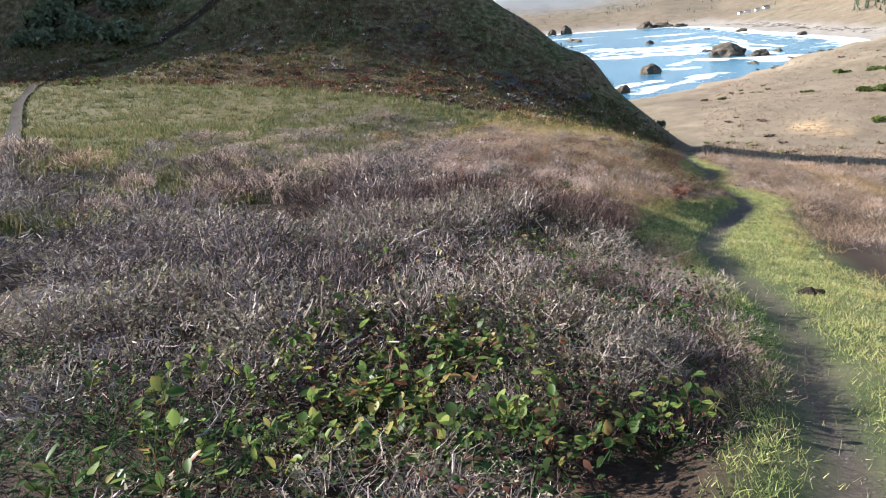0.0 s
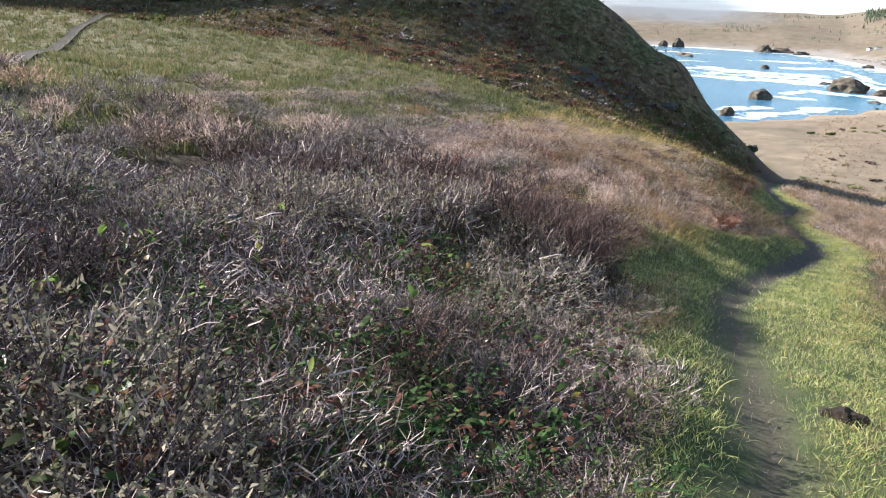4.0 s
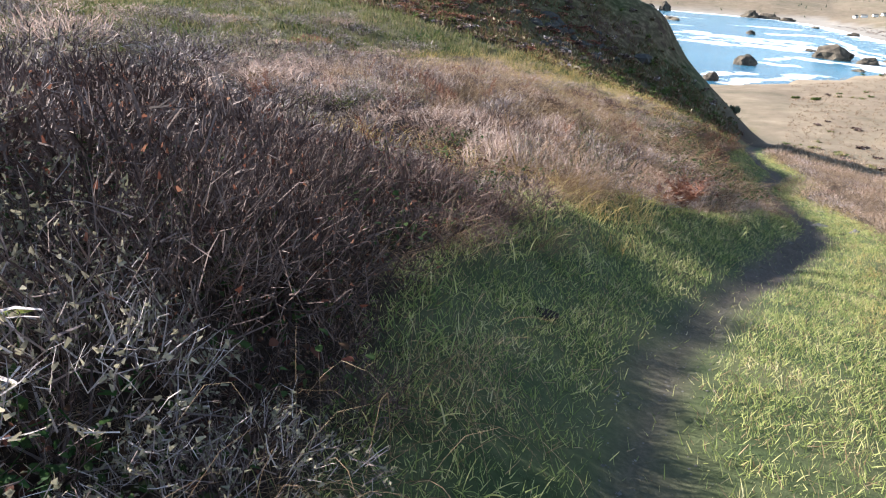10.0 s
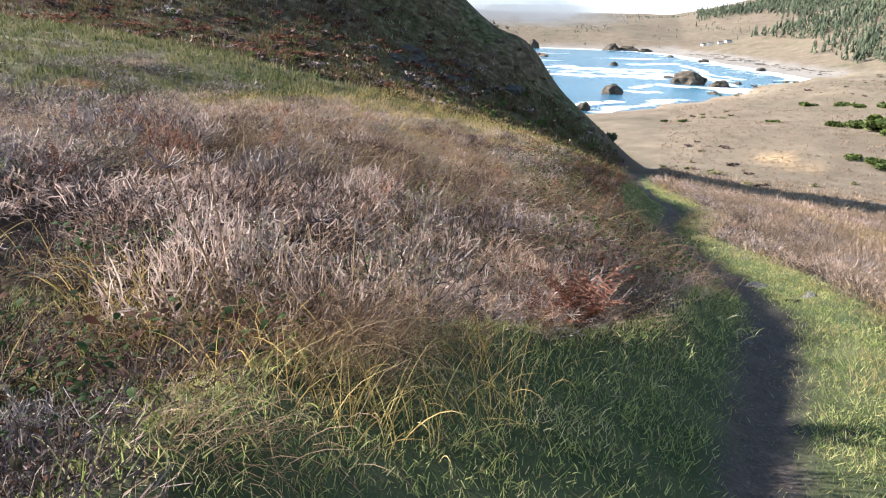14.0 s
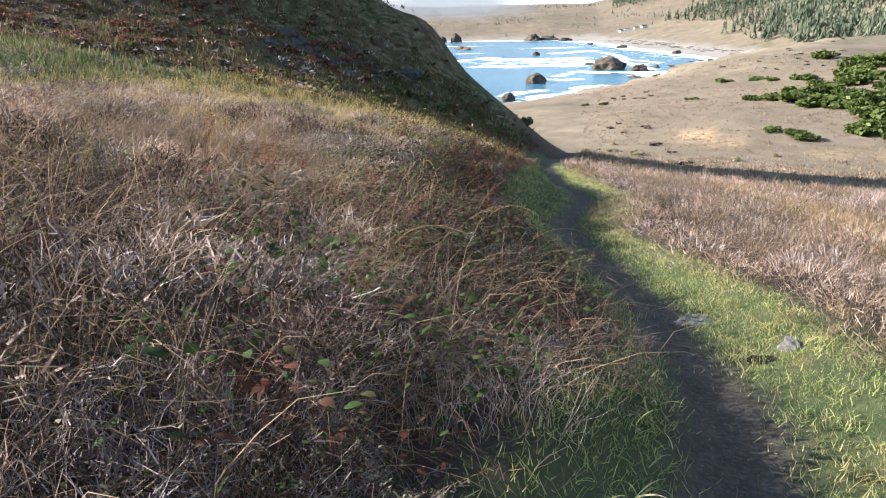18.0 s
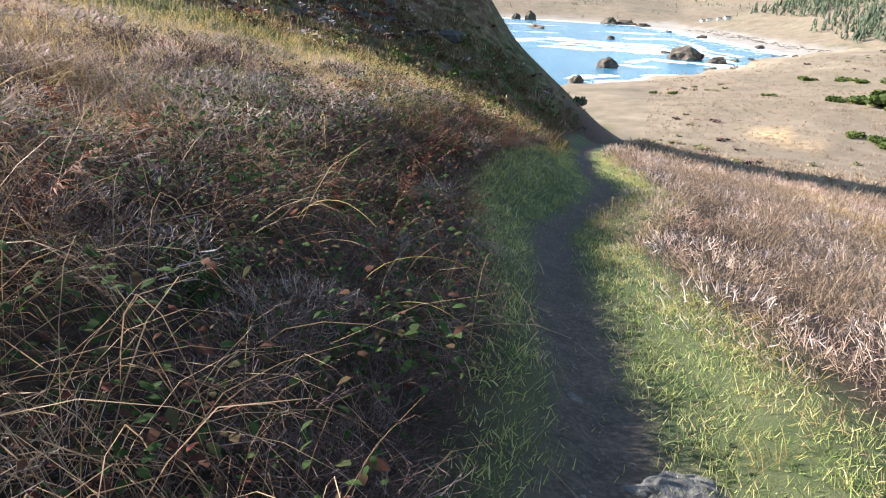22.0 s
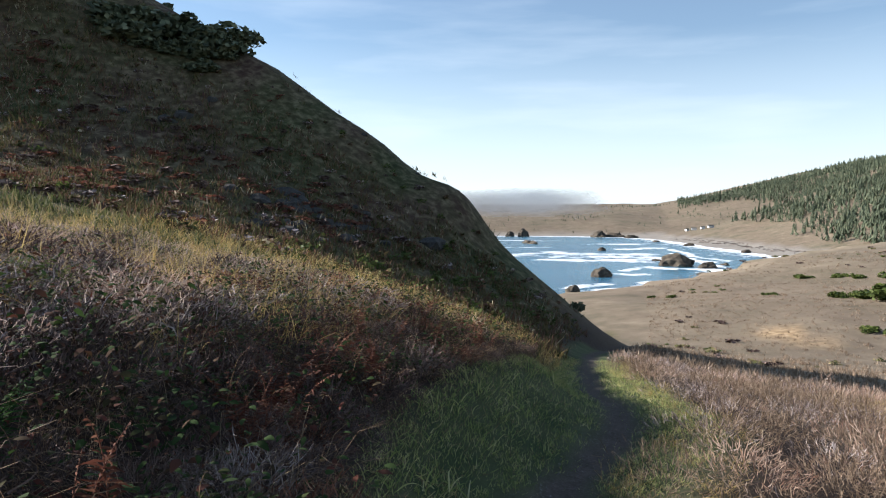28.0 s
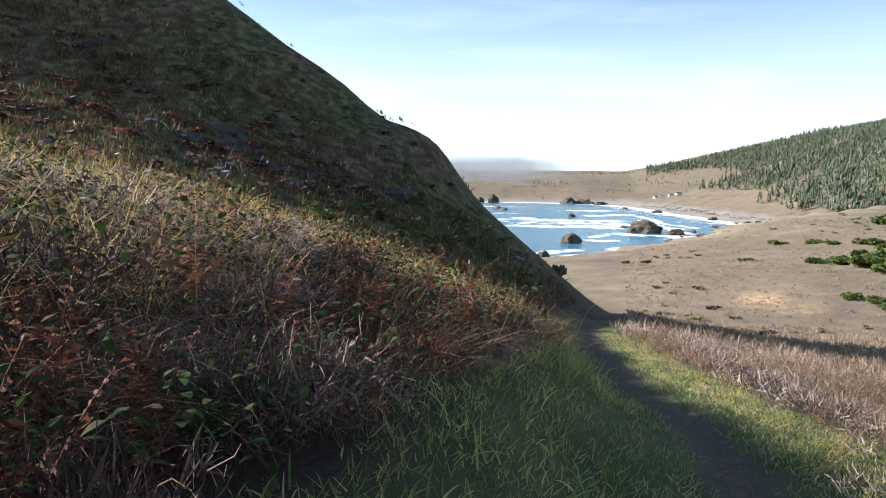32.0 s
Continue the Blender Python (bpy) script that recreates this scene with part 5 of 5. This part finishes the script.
# ---- stones ----
def rock_mesh(name, seed, mat, size, rough=0.28, flat=0.0, level=3):
    bm = bmesh.new()
    bmesh.ops.create_icosphere(bm, subdivisions=level, radius=1.0)
    for v in bm.verts:
        p = v.co.copy()
        k = 1 + rough * noise.fractal(p * 1.3 + Vector((seed * 3.1, 0, 0)), 1.0, 2.0, 4) + rough * 0.6 * noise.cell(p * 2.2 + Vector((0, seed, 0)))
        v.co = Vector((p.x * k * size[0], p.y * k * size[1], max(p.z * k, -0.35) * size[2]))
    me = bpy.data.meshes.new(name)
    bm.to_mesh(me)
    bm.free()
    me.materials.append(mat)
    return me


def stone(name, x, y, size, seed, label, category, group="", mat=None, z=None, turn=0.0, level=3, sink=0.25):
    ob = new(name, rock_mesh(name, seed, mat or rock_mat, size, level=level))
    base = float(ground_height(x, y)) if z is None else z
    ob.matrix_world = pose(x, y, base - sink * size[2], 0, 0, turn)
    return tagged(ob, label, category, group)


for k, (x, y, sx_, sy_, sz_, tall) in enumerate(((34, 643, 15, 10, 11, "large"), (-22, 525, 8, 6, 6.5, "dark"), (58, 625, 9, 6, 5, "low"), (-33, 421, 5, 4, 4, "small"), (-38, 866, 6, 5, 4, "small"), (-148, 1022, 20, 7, 5, "low"), (-66, 1300, 16, 9, 12, "dark"), (-40, 1306, 22, 8, 9, "dark"), (-8, 1270, 12, 6, 6, "dark"), (-200, 1290, 12, 8, 16, "tall"), (-225, 1283, 9, 7, 12, "tall"), (30, 1130, 8, 5, 3, "low"), (75, 660, 4, 3, 2.5, "small"), (48, 560, 4, 3, 2, "small"), (20, 700, 4, 3, 2, "small"), (70, 1010, 7, 5, 4, "low"), (120, 860, 6, 4, 4, "low"))):
    stone("sea_rock", x, y, (sx_, sy_, sz_), 40 + k, f"{tall} brown-grey sea rock standing in the surf", "rock", "rocks in the bay", sea_rock_mat, SEA, 25 * k, sink=0.1)
r = np.random.default_rng(31)
for k in range(46):
    x, y = (-10.4 + r.normal(0, 1.5), 50.5 + r.normal(0, 2.4)) if k < 30 else (-11.5 + r.normal(0, 2.0), 53 + r.normal(0, 1.6)) if k < 36 else (r.uniform(-30, -9), r.uniform(48, 62))
    s = r.uniform(0.15, 0.5) * (1.5 if 30 <= k < 36 else 1)
    stone("hill_rock", x, y, (s * 1.2, s, s * 0.8), 80 + k, "weathered grey rock jutting out of the dark hillside", "rock", "rocks on the hill", dark_rock_mat, None, r.uniform(0, 360), 2, 0.5)
stone("path_stone", 2.93, 24.1, (0.2, 0.13, 0.05), 131, "flat grey stone set beside the trodden path", "stone", "stones by the path")
stone("path_stone", 3.4, 23.1, (0.09, 0.11, 0.07), 132, "pale grey stone in the grass beside the path", "stone", "stones by the path")
stone("path_stone", 2.4, 24.95, (0.05, 0.04, 0.025), 133, "small grey stone lying on the path", "stone", "stones by the path")
stone("path_stone", 2.2, 20.2, (0.05, 0.035, 0.02), 134, "small grey stone lying on the path", "stone", "stones by the path")
stone("earth_clod", 2.34, 8.60, (0.17, 0.13, 0.09), 135, "dark clod of bare earth in the grass", "earth", mat=clod_mat)
stone("earth_clod", 0.45, 12.7, (0.10, 0.08, 0.03), 136, "dark scrape of bare earth in the turf", "earth", mat=clod_mat)
stone("earth_clod", 3.16, 22.88, (0.12, 0.09, 0.025), 137, "dark scrape of bare earth in the turf", "earth", mat=clod_mat)
# grit and crumbs of earth on the path, too many to count
r = np.random.default_rng(33)
py = r.uniform(1, 42, 6000)
px_ = eased(py, PATH_Y, PATH_X) + r.normal(0, 0.14, 6000)
pz = ground_height(px_, py)
k = r.uniform(0.003, 0.012, 6000)
corner = np.array([(-1, -1, -0.5), (1, -0.8, -0.5), (0.9, 1, -0.5), (-0.8, 1, -0.5), (0.1, 0, 0.8)])
v = np.stack([px_, py, pz], -1)[:, None] + corner * (1 + 0.4 * r.normal(0, 1, (6000, 5, 1))) * k[:, None, None]
i = np.arange(6000)[:, None] * 5
tagged(new("path_grit", quick_mesh("path_grit", v.reshape(-1, 3), tris=np.concatenate([i + np.array([a, b, 4]) for a, b in ((0, 1), (1, 2), (2, 3), (3, 0))]), mats=[rock_mat])), "grit and small stones on the trodden earth", "gravel", kind="stuff")


# ---- dead wood and stalks ----
def bare_branch(x, y, lift, size, seed, turn, label):
    r = np.random.default_rng(seed)
    root = new("bare_branch")
    root.empty_display_size = 0.1
    root.matrix_world = pose(x, y, float(ground_height(x, y)) + lift, 0, 0, turn) @ Matrix.Scale(size, 4)
    p = wander(np.zeros((1, 3)), np.array([[1.0, 0, 0.1]]), np.array([0.5]), 9, r, 0.35, 0.0)
    limb = new("limb", quick_mesh("limb", *strands(p, np.linspace(0.011, 0.004, 9)[None], 6)[:1], quads=strands(p, np.linspace(0.011, 0.004, 9)[None], 6)[1], mats=[pale_wood_mat], smooth=True))
    limb.parent = root
    for k in range(5):
        o, d = on_strand(p, np.array([0]), np.array([0.3 + 0.16 * k]))
        q = wander(o, d + r.normal(0, 0.9, (1, 3)), np.array([r.uniform(0.12, 0.28)]), 6, r, 0.4, 0.05)
        side = new("side_branch", quick_mesh("side_branch", *strands(q, np.linspace(0.0055, 0.0018, 6)[None], 5)[:1], quads=strands(q, np.linspace(0.0055, 0.0018, 6)[None], 5)[1], mats=[pale_wood_mat], smooth=True))
        side.parent = root
    return tagged(root, label, "branch", "dead branches")


bare_branch(-1.66, 2.01, 0.40, 0.7, 1, 12, "gnarled pale grey dead branch lying on the scrub")
bare_branch(0.05, 9.1, 0.34, 0.8, 2, 25, "crooked pale dead branch at the scrub's edge")
bare_branch(-0.5, 6.2, 0.36, 0.9, 3, 160, "crooked grey dead branch across the shrubs")
bare_branch(-1.0, 5.2, 0.3, 1.0, 5, 200, "long bent dead branch under the shrubs")
bare_branch(0.5, 9.45, 0.08, 0.9, 4, 70, "crooked dead branch lying in the grass at the scrub's foot")


def dead_stalk(x, y, h, seed, label):
    r = np.random.default_rng(seed)
    root = new("dead_stalk")
    root.empty_display_size = 0.1
    root.matrix_world = pose(x, y, float(ground_height(x, y)), 0, 0, r.uniform(0, 360))
    p = wander(np.zeros((1, 3)), np.array([[0.12, 0.05, 1.0]]), np.array([h]), 7, r, 0.06, 0.0)
    stem = new("stem", quick_mesh("stem", *strands(p, np.linspace(0.008, 0.004, 7)[None], 6)[:1], quads=strands(p, np.linspace(0.008, 0.004, 7)[None], 6)[1], mats=[straw_mat], smooth=True))
    stem.parent = root
    n_ = 22
    q = wander(np.repeat(p[:, -1], n_, 0), aim(r.uniform(0, 6.28, n_), r.uniform(0.1, 0.9, n_)), r.uniform(0.05, 0.13, n_), 4, r, 0.15, 0.05)
    for k in range(n_):
        v, f = strands(q[k:k + 1], np.array([[0.002, 0.0018, 0.003, 0.005]]))
        new("flower_ray", quick_mesh("flower_ray", v, quads=f, mats=[twig_mat])).parent = root
    return tagged(root, label, "dead plant", "dead stalks")


dead_stalk(-1.05, 16.6, 1.2, 1, "tall dead stalk with a withered flower head")
dead_stalk(-0.72, 16.9, 0.8, 2, "short dead stalk with a withered flower head")
dead_stalk(-1.4, 17.0, 1.0, 3, "tall dead stalk with a withered flower head")


def grass_stalk(x, y, lift, length, turn, seed, label):
    r = np.random.default_rng(seed)
    t = np.linspace(0, 1, 10)
    el = 1.0 - 1.5 * t
    p = np.cumsum(np.stack([np.cos(el), 0.06 * r.normal(0, 1, 10), np.sin(el)], -1) * length / 9, 0)
    ob = new("grass_stalk", quick_mesh("grass_stalk", *strands(p[None], np.linspace(0.0019, 0.0013, 10)[None], 5)[:1], quads=strands(p[None], np.linspace(0.0019, 0.0013, 10)[None], 5)[1], mats=[gold_mat], smooth=True))
    ob.matrix_world = pose(x, y, float(ground_height(x, y)) + lift, 0, 0, turn)
    return tagged(ob, label, "grass stalk", "bent stalks")


for k, (x, y, lift, ln, turn) in enumerate(((1.35, 24.45, 0.40, 0.62, 4), (1.42, 24.4, 0.28, 0.52, -8), (0.95, 24.6, 0.42, 0.6, -20), (0.6, 22.3, 0.25, 0.6, -15), (0.2, 21.9, 0.2, 0.5, 10), (-0.2, 27.2, 0.3, 0.7, 100), (0.1, 26.8, 0.3, 0.8, 120))):
    grass_stalk(x, y, lift, ln, turn, 60 + k, "single long yellow grass stalk bending over the path")


# ---- bushes in the distance ----
def bush_mesh(name, seed, mat, size, leaves=420, leaf=0.2):
    r = np.random.default_rng(seed)
    lumps = r.normal(0, 0.42, (9, 3)) * (1, 1, 0.35) + (0, 0, 0.45)
    c = lumps[r.integers(0, 9, leaves)] + (lambda d: d / np.linalg.norm(d, axis=1, keepdims=True))(r.normal(0, 1, (leaves, 3))) * r.uniform(0.3, 0.5, (leaves, 1)) * (1, 1, 0.85)
    c[:, 2] = np.abs(c[:, 2])
    a, b_ = r.normal(0, 1, (leaves, 3)), r.normal(0, 1, (leaves, 3))
    a /= np.linalg.norm(a, axis=1, keepdims=True)
    b_ = np.cross(a, b_)
    b_ /= np.linalg.norm(b_, axis=1, keepdims=True)
    k = leaf * r.uniform(0.5, 1.4, (leaves, 1))
    v = np.stack([c - a * k, c + b_ * k * 0.7, c + a * k, c - b_ * k * 0.7], 1) * np.array(size)
    return quick_mesh(name, v.reshape(-1, 3), quads=np.arange(leaves * 4).reshape(-1, 4), mats=[mat])


gorse = [bush_mesh("gorse_bush", 50 + k, gorse_mat, (1, 1, 0.8)) for k in range(3)]
dark_bush = [bush_mesh("hill_bush", 60 + k, conifer_mat, (1, 1, 0.9), 600, 0.17) for k in range(3)]
r = np.random.default_rng(44)
for x, y, n_, spread, size in ((30, 128, 5, 2.5, 1.6), (37, 124, 9, 3.5, 2.2), (40, 117, 8, 3.5, 2.2), (50, 140, 12, 5.5, 2.6), (58, 158, 9, 6, 2.6), (29.5, 105, 4, 1.5, 1.3), (36, 106, 5, 2.5, 1.7), (38, 156, 3, 2.5, 1.8), (22.5, 136, 2, 1.0, 1.0), (7, 144, 2, 2, 0.9), (46, 112, 9, 4, 2.2), (60, 122, 10, 6, 2.6)):
    for k in range(n_):
        bx, by, s = x + r.normal(0, spread), y + r.normal(0, spread), size * r.uniform(0.6, 1.15)
        plant("gorse_bush", bx, by, [("gorse_bush", gorse[r.integers(3)])], (s, s, s * 0.8), r.uniform(0, 360), "bright green rounded bush on the dry slope", "bush", "green bushes", sink=0.1)
for k in range(22):
    x = r.uniform(-36, -21)
    y = 64.6 + r.normal(0, 1.0)
    s = r.uniform(0.4, 0.9) * (1.3 if x < -27 else 0.7)
    plant("hill_bush", x, y, [("hill_bush", dark_bush[r.integers(3)])], (s, s, s * 1.1), r.uniform(0, 360), "dark wind-shaped bush on the brow of the hill", "bush", "bushes on the brow", sink=0.15)
for k in range(34):
    x = r.uniform(-50, -20)
    y = np.interp(x, [-50, -39, -25, -20], [56.5, 57, 58.8, 60.2]) + r.normal(0, 0.8)
    s = r.uniform(0.9, 1.9) * (0.7 if x > -24 else 1)
    plant("hill_bush", x, y, [("hill_bush", dark_bush[r.integers(3)])], (s * 1.2, s, s * 0.75), r.uniform(0, 360), "dark low bush crowded under the brow of the hill", "bush", "bushes on the brow", sink=0.2)
for k in range(40):
    x = r.uniform(-52, -31)
    y = np.interp(x, [-52, -40, -31], [54.6, 55.4, 55.2]) + r.normal(0, 0.9)
    s = r.uniform(1.0, 1.9)
    plant("hill_bush", x, y, [("hill_bush", dark_bush[r.integers(3)])], (s * 1.3, s, s * 0.85), r.uniform(0, 360), "dark low bush crowded under the brow of the hill", "bush", "bushes on the brow", sink=0.2)
for k in range(16):
    x = r.uniform(-26.5, -19.5)
    s = r.uniform(0.8, 1.35)
    plant("hill_bush", x, np.interp(x, [-26.5, -19.5], [58.3, 60.3]) + r.normal(0, 0.7), [("hill_bush", dark_bush[r.integers(3)])], (s * 1.3, s, s * 0.85), r.uniform(0, 360), "dark low bush crowded under the brow of the hill", "bush", "bushes on the brow", sink=0.2)
for k in range(16):
    s = r.uniform(0.9, 1.7)
    plant("hill_bush", r.uniform(-54, -42), r.uniform(46, 51), [("hill_bush", dark_bush[r.integers(3)])], (s, s, s * 1.2), r.uniform(0, 360), "dark green bush above the meadow", "bush", "bushes on the brow", sink=0.15)
plant("hill_bush", -1.2, 68.8, [("hill_bush", dark_bush[0])], (0.45, 0.45, 0.6), 0, "small dark bush on the edge of the slope", "bush", "bushes on the brow")


# ---- woods and scrub above the bay ----
def conifer_wood(name, trunks, seed, label):
    """Spires of drooping, ragged boughs in tiers."""
    r = np.random.default_rng(seed)
    tiers, boughs = 4, 4
    n_ = len(trunks)
    z0, h = ground_height(trunks[:, 0], trunks[:, 1]), trunks[:, 2]
    vs = []
    for t in range(tiers):
        f = t / tiers
        a = r.uniform(0, 6.28, (n_, boughs))
        reach = (h * 0.27 * (1 - f) ** 0.8)[:, None] * r.uniform(0.55, 1.3, (n_, boughs)) + 0.15
        top = (z0 + h * (0.2 + 0.8 * (f + 1.35 / tiers)))[:, None] + 0 * a
        low_ = (z0 + h * (0.12 + 0.8 * f))[:, None] + reach * r.uniform(-0.25, 0.1, (n_, boughs))
        c = trunks[:, None, :2]
        tip = np.stack([c[..., 0] + np.cos(a) * reach, c[..., 1] + np.sin(a) * reach, low_], -1)
        wing = [np.stack([c[..., 0] + np.cos(a + d) * reach * 0.62, c[..., 1] + np.sin(a + d) * reach * 0.62, low_ + reach * 0.28], -1) for d in (-0.5, 0.5)]
        apex = np.stack([c[..., 0] + 0 * a, c[..., 1] + 0 * a, top], -1)
        vs.append(np.stack([apex, wing[0], tip, apex, tip, wing[1]], 2).reshape(-1, 3))
    v = np.concatenate(vs)
    return tagged(new(name, quick_mesh(name, v, tris=np.arange(len(v)).reshape(-1, 3), mats=[conifer_mat])), label, "woods", kind="stuff")


r = np.random.default_rng(51)
c = np.c_[r.uniform(40, 800, 24000), r.uniform(420, 2100, 24000)]
inl, bear = coast(c[:, 0], c[:, 1]), np.degrees(np.arctan2(c[:, 0], c[:, 1]))
grove = waves(c[:, 0], c[:, 1], 190, 16, 3)
keep = (inl > 85) & (bear > 3) & (r.random(len(c)) < np.clip(0.5 * (bear - 8.5) / 5 + 2.3 * grove + 1.1 * step01(14, 48, ground_height(c[:, 0], c[:, 1])) - 0.15, 0, 1) * np.clip(1.6 - c[:, 1] / 2400, 0.4, 1) * 0.95) & ((inl > 170) | (bear > 11))
c = c[keep]
conifer_wood("conifer_wood", np.c_[c, r.uniform(6, 18, len(c))], 52, "dark green conifer woods on the slopes above the bay")
c = np.c_[r.uniform(-900, 500, 12000), r.uniform(1330, 2100, 12000)]
keep = (r.random(12000) < np.clip(1.2 * waves(c[:, 0], c[:, 1], 120, 17, 3) - 0.1, 0.02, 0.6))
c = c[keep]
conifer_wood("scrub_wood", np.c_[c, r.uniform(2.5, 7, len(c))], 53, "scattered dark bushes on the far brown hills")
for k, (x, y, b_) in enumerate(((97, 1300, 9), (110, 1285, 7), (122, 1278, 10), (86, 1310, 6))):
    root = new("cabin")
    root.matrix_world = pose(x, y, float(ground_height(x, y)), 0, 0, 15 * k)
    for nm, size, up, mat in (("wall", (b_, 5, 3.2), 1.6, white_mat), ("roof", (b_ + 0.8, 5.8, 0.5), 3.45, rock_mat)):
        bm = bmesh.new()
        bmesh.ops.create_cube(bm, size=1.0)
        for v in bm.verts:
            top = v.co.z > 0 and nm == "roof"
            v.co = Vector((v.co.x * size[0], v.co.y * size[1] * (0.1 if top else 1), v.co.z * size[2] + up + (1.2 if top else 0)))
        me = bpy.data.meshes.new(nm)
        bm.to_mesh(me)
        bm.free()
        me.materials.append(mat)
        new(nm, me).parent = root
    tagged(root, "small white cabin above the far beach", "house", "cabins by the beach")
# driftwood along the beach
r = np.random.default_rng(54)
n_ = 260
t = r.uniform(560, 1200, n_)
x = np.interp(t, COAST_Y, COAST_X) + r.uniform(30, 55, n_)
z = ground_height(x, t) + 0.4
a, ln = r.uniform(0, 6.28, n_), r.uniform(2, 8, n_)
p = np.stack([np.c_[x, t, z], np.c_[x + np.cos(a) * ln, t + np.sin(a) * ln, z + r.uniform(-0.2, 0.6, n_)]], 1)
v, q = strands(p, np.full((n_, 2), 0.35), 4)
tagged(new("driftwood", quick_mesh("driftwood", v, quads=q, mats=[pale_wood_mat])), "grey driftwood logs strewn along the beach", "driftwood", kind="stuff")

# low bushes dotted over the bluff, and the fog bank beyond the bay
low_bush = [bush_mesh("bluff_scrub", 70 + k, (brown_twig_mat, gorse_mat, meadow_mat)[k], (1, 1, 0.7), 44, 0.34) for k in range(3)]
r = np.random.default_rng(56)
c = np.c_[r.uniform(2, 150, 2600), r.uniform(70, 260, 2600)]
c = c[(coast(c[:, 0], c[:, 1]) > 5) & (waves(c[:, 0], c[:, 1], 22, 19, 3) + r.normal(0, 0.25, 2600) > 0.32) & (c[:, 0] > 0.1 * c[:, 1] - 6)]
for x, y in c:
    k = r.uniform(0.2, 0.55)
    rest("bluff_scrub", low_bush[r.choice(3, p=(0.45, 0.15, 0.4))], x, y, (k * 1.4, k * 1.4, k), r.uniform(0, 360))
hill_low = [bush_mesh("hill_bushes", 75 + k, (hill_tuft_mat, twig_mat, gorse_mat, brown_twig_mat, rust_mat)[k], (1, 1, 0.8), 46, 0.24) for k in range(5)]
c = np.c_[r.uniform(-48, 1, 5200), r.uniform(36, 60, 5200)]
tone = waves(c[:, 0], c[:, 1], 7, 35, 3)
for (x, y), q in zip(c, tone):
    if uphill(x, y) > 1.0 and r.random() < 0.34 and y > 40 - 0.12 * np.clip(-x - 12, 0, 60):
        k = r.uniform(0.07, 0.36) * (0.7 if y > 56 else 1)
        rest("hill_bushes", hill_low[(2 if r.random() < 0.5 else 0) if q > 0.2 else (4 if r.random() < 0.6 else 3) if q < -0.2 else r.choice(4, p=(0.5, 0.2, 0.1, 0.2))], x, y, (k * 1.3, k * 1.3, k), r.uniform(0, 360))
for (name, mat_name), pieces in REST.items():
    if name == "hill_bushes":
        v_, q_ = joined(pieces)
        tagged(new(name, quick_mesh(name, v_, quads=q_, mats=[bpy.data.materials[mat_name]])), "small dark bushes and tussocks over the steep hill", "scrub", kind="stuff")
    if name == "bluff_scrub":
        v_, q_ = joined(pieces)
        tagged(new(name, quick_mesh(name, v_, quads=q_, mats=[bpy.data.materials[mat_name]])), "low dark bushes dotted over the dry bluff", "scrub", kind="stuff")

fog_mat = bpy.data.materials.new("sea_fog")
fog_mat.use_nodes = True
n, l = fog_mat.node_tree.nodes, fog_mat.node_tree.links
n.remove(n["Principled BSDF"])
clear, white, both = n.new("ShaderNodeBsdfTransparent"), n.new("ShaderNodeBsdfDiffuse"), n.new("ShaderNodeMixShader")
white.inputs[0].default_value = (0.85, 0.86, 0.9, 1)
uv = n.new("ShaderNodeAttribute")
uv.attribute_name = "thick"
puff = noise_node(n, l, 0.022, 6, squash=(0.5, 1.0, 1.6))
l.new(ramp(n, l, math_node(n, l, "ADD", uv.outputs["Fac"], math_node(n, l, "MULTIPLY", math_node(n, l, "SUBTRACT", puff, 0.5), 0.9)), [(0.22, (0, 0, 0)), (0.9, (0.9, 0.9, 0.9))]), both.inputs[0])
l.new(clear.outputs[0], both.inputs[1])
l.new(white.outputs[0], both.inputs[2])
l.new(both.outputs[0], n["Material Output"].inputs[0])
fx, fz = np.meshgrid(np.linspace(-560, 60, 60), np.linspace(0, 1, 14))
fy = 1480 + 60 * np.sin(fx / 130) - 60 * fz
v = np.stack([fx, fy, -16 + 66 * fz], -1).reshape(-1, 3)
i = (np.arange(13)[:, None] * 60 + np.arange(59)).ravel()
fog = new("fog_bank", quick_mesh("fog_bank", v, quads=np.stack([i, i + 1, i + 61, i + 60], 1), mats=[fog_mat], smooth=True))
attribute(fog, "thick", (np.sin(np.clip(fz * 1.0, 0, 1) * math.pi) ** 0.8 * step01(-10, -170, fx) * step01(-560, -480, fx)).ravel())
fog.visible_shadow = False
tagged(fog, "low white fog bank over the far headland", "fog", kind="structure")
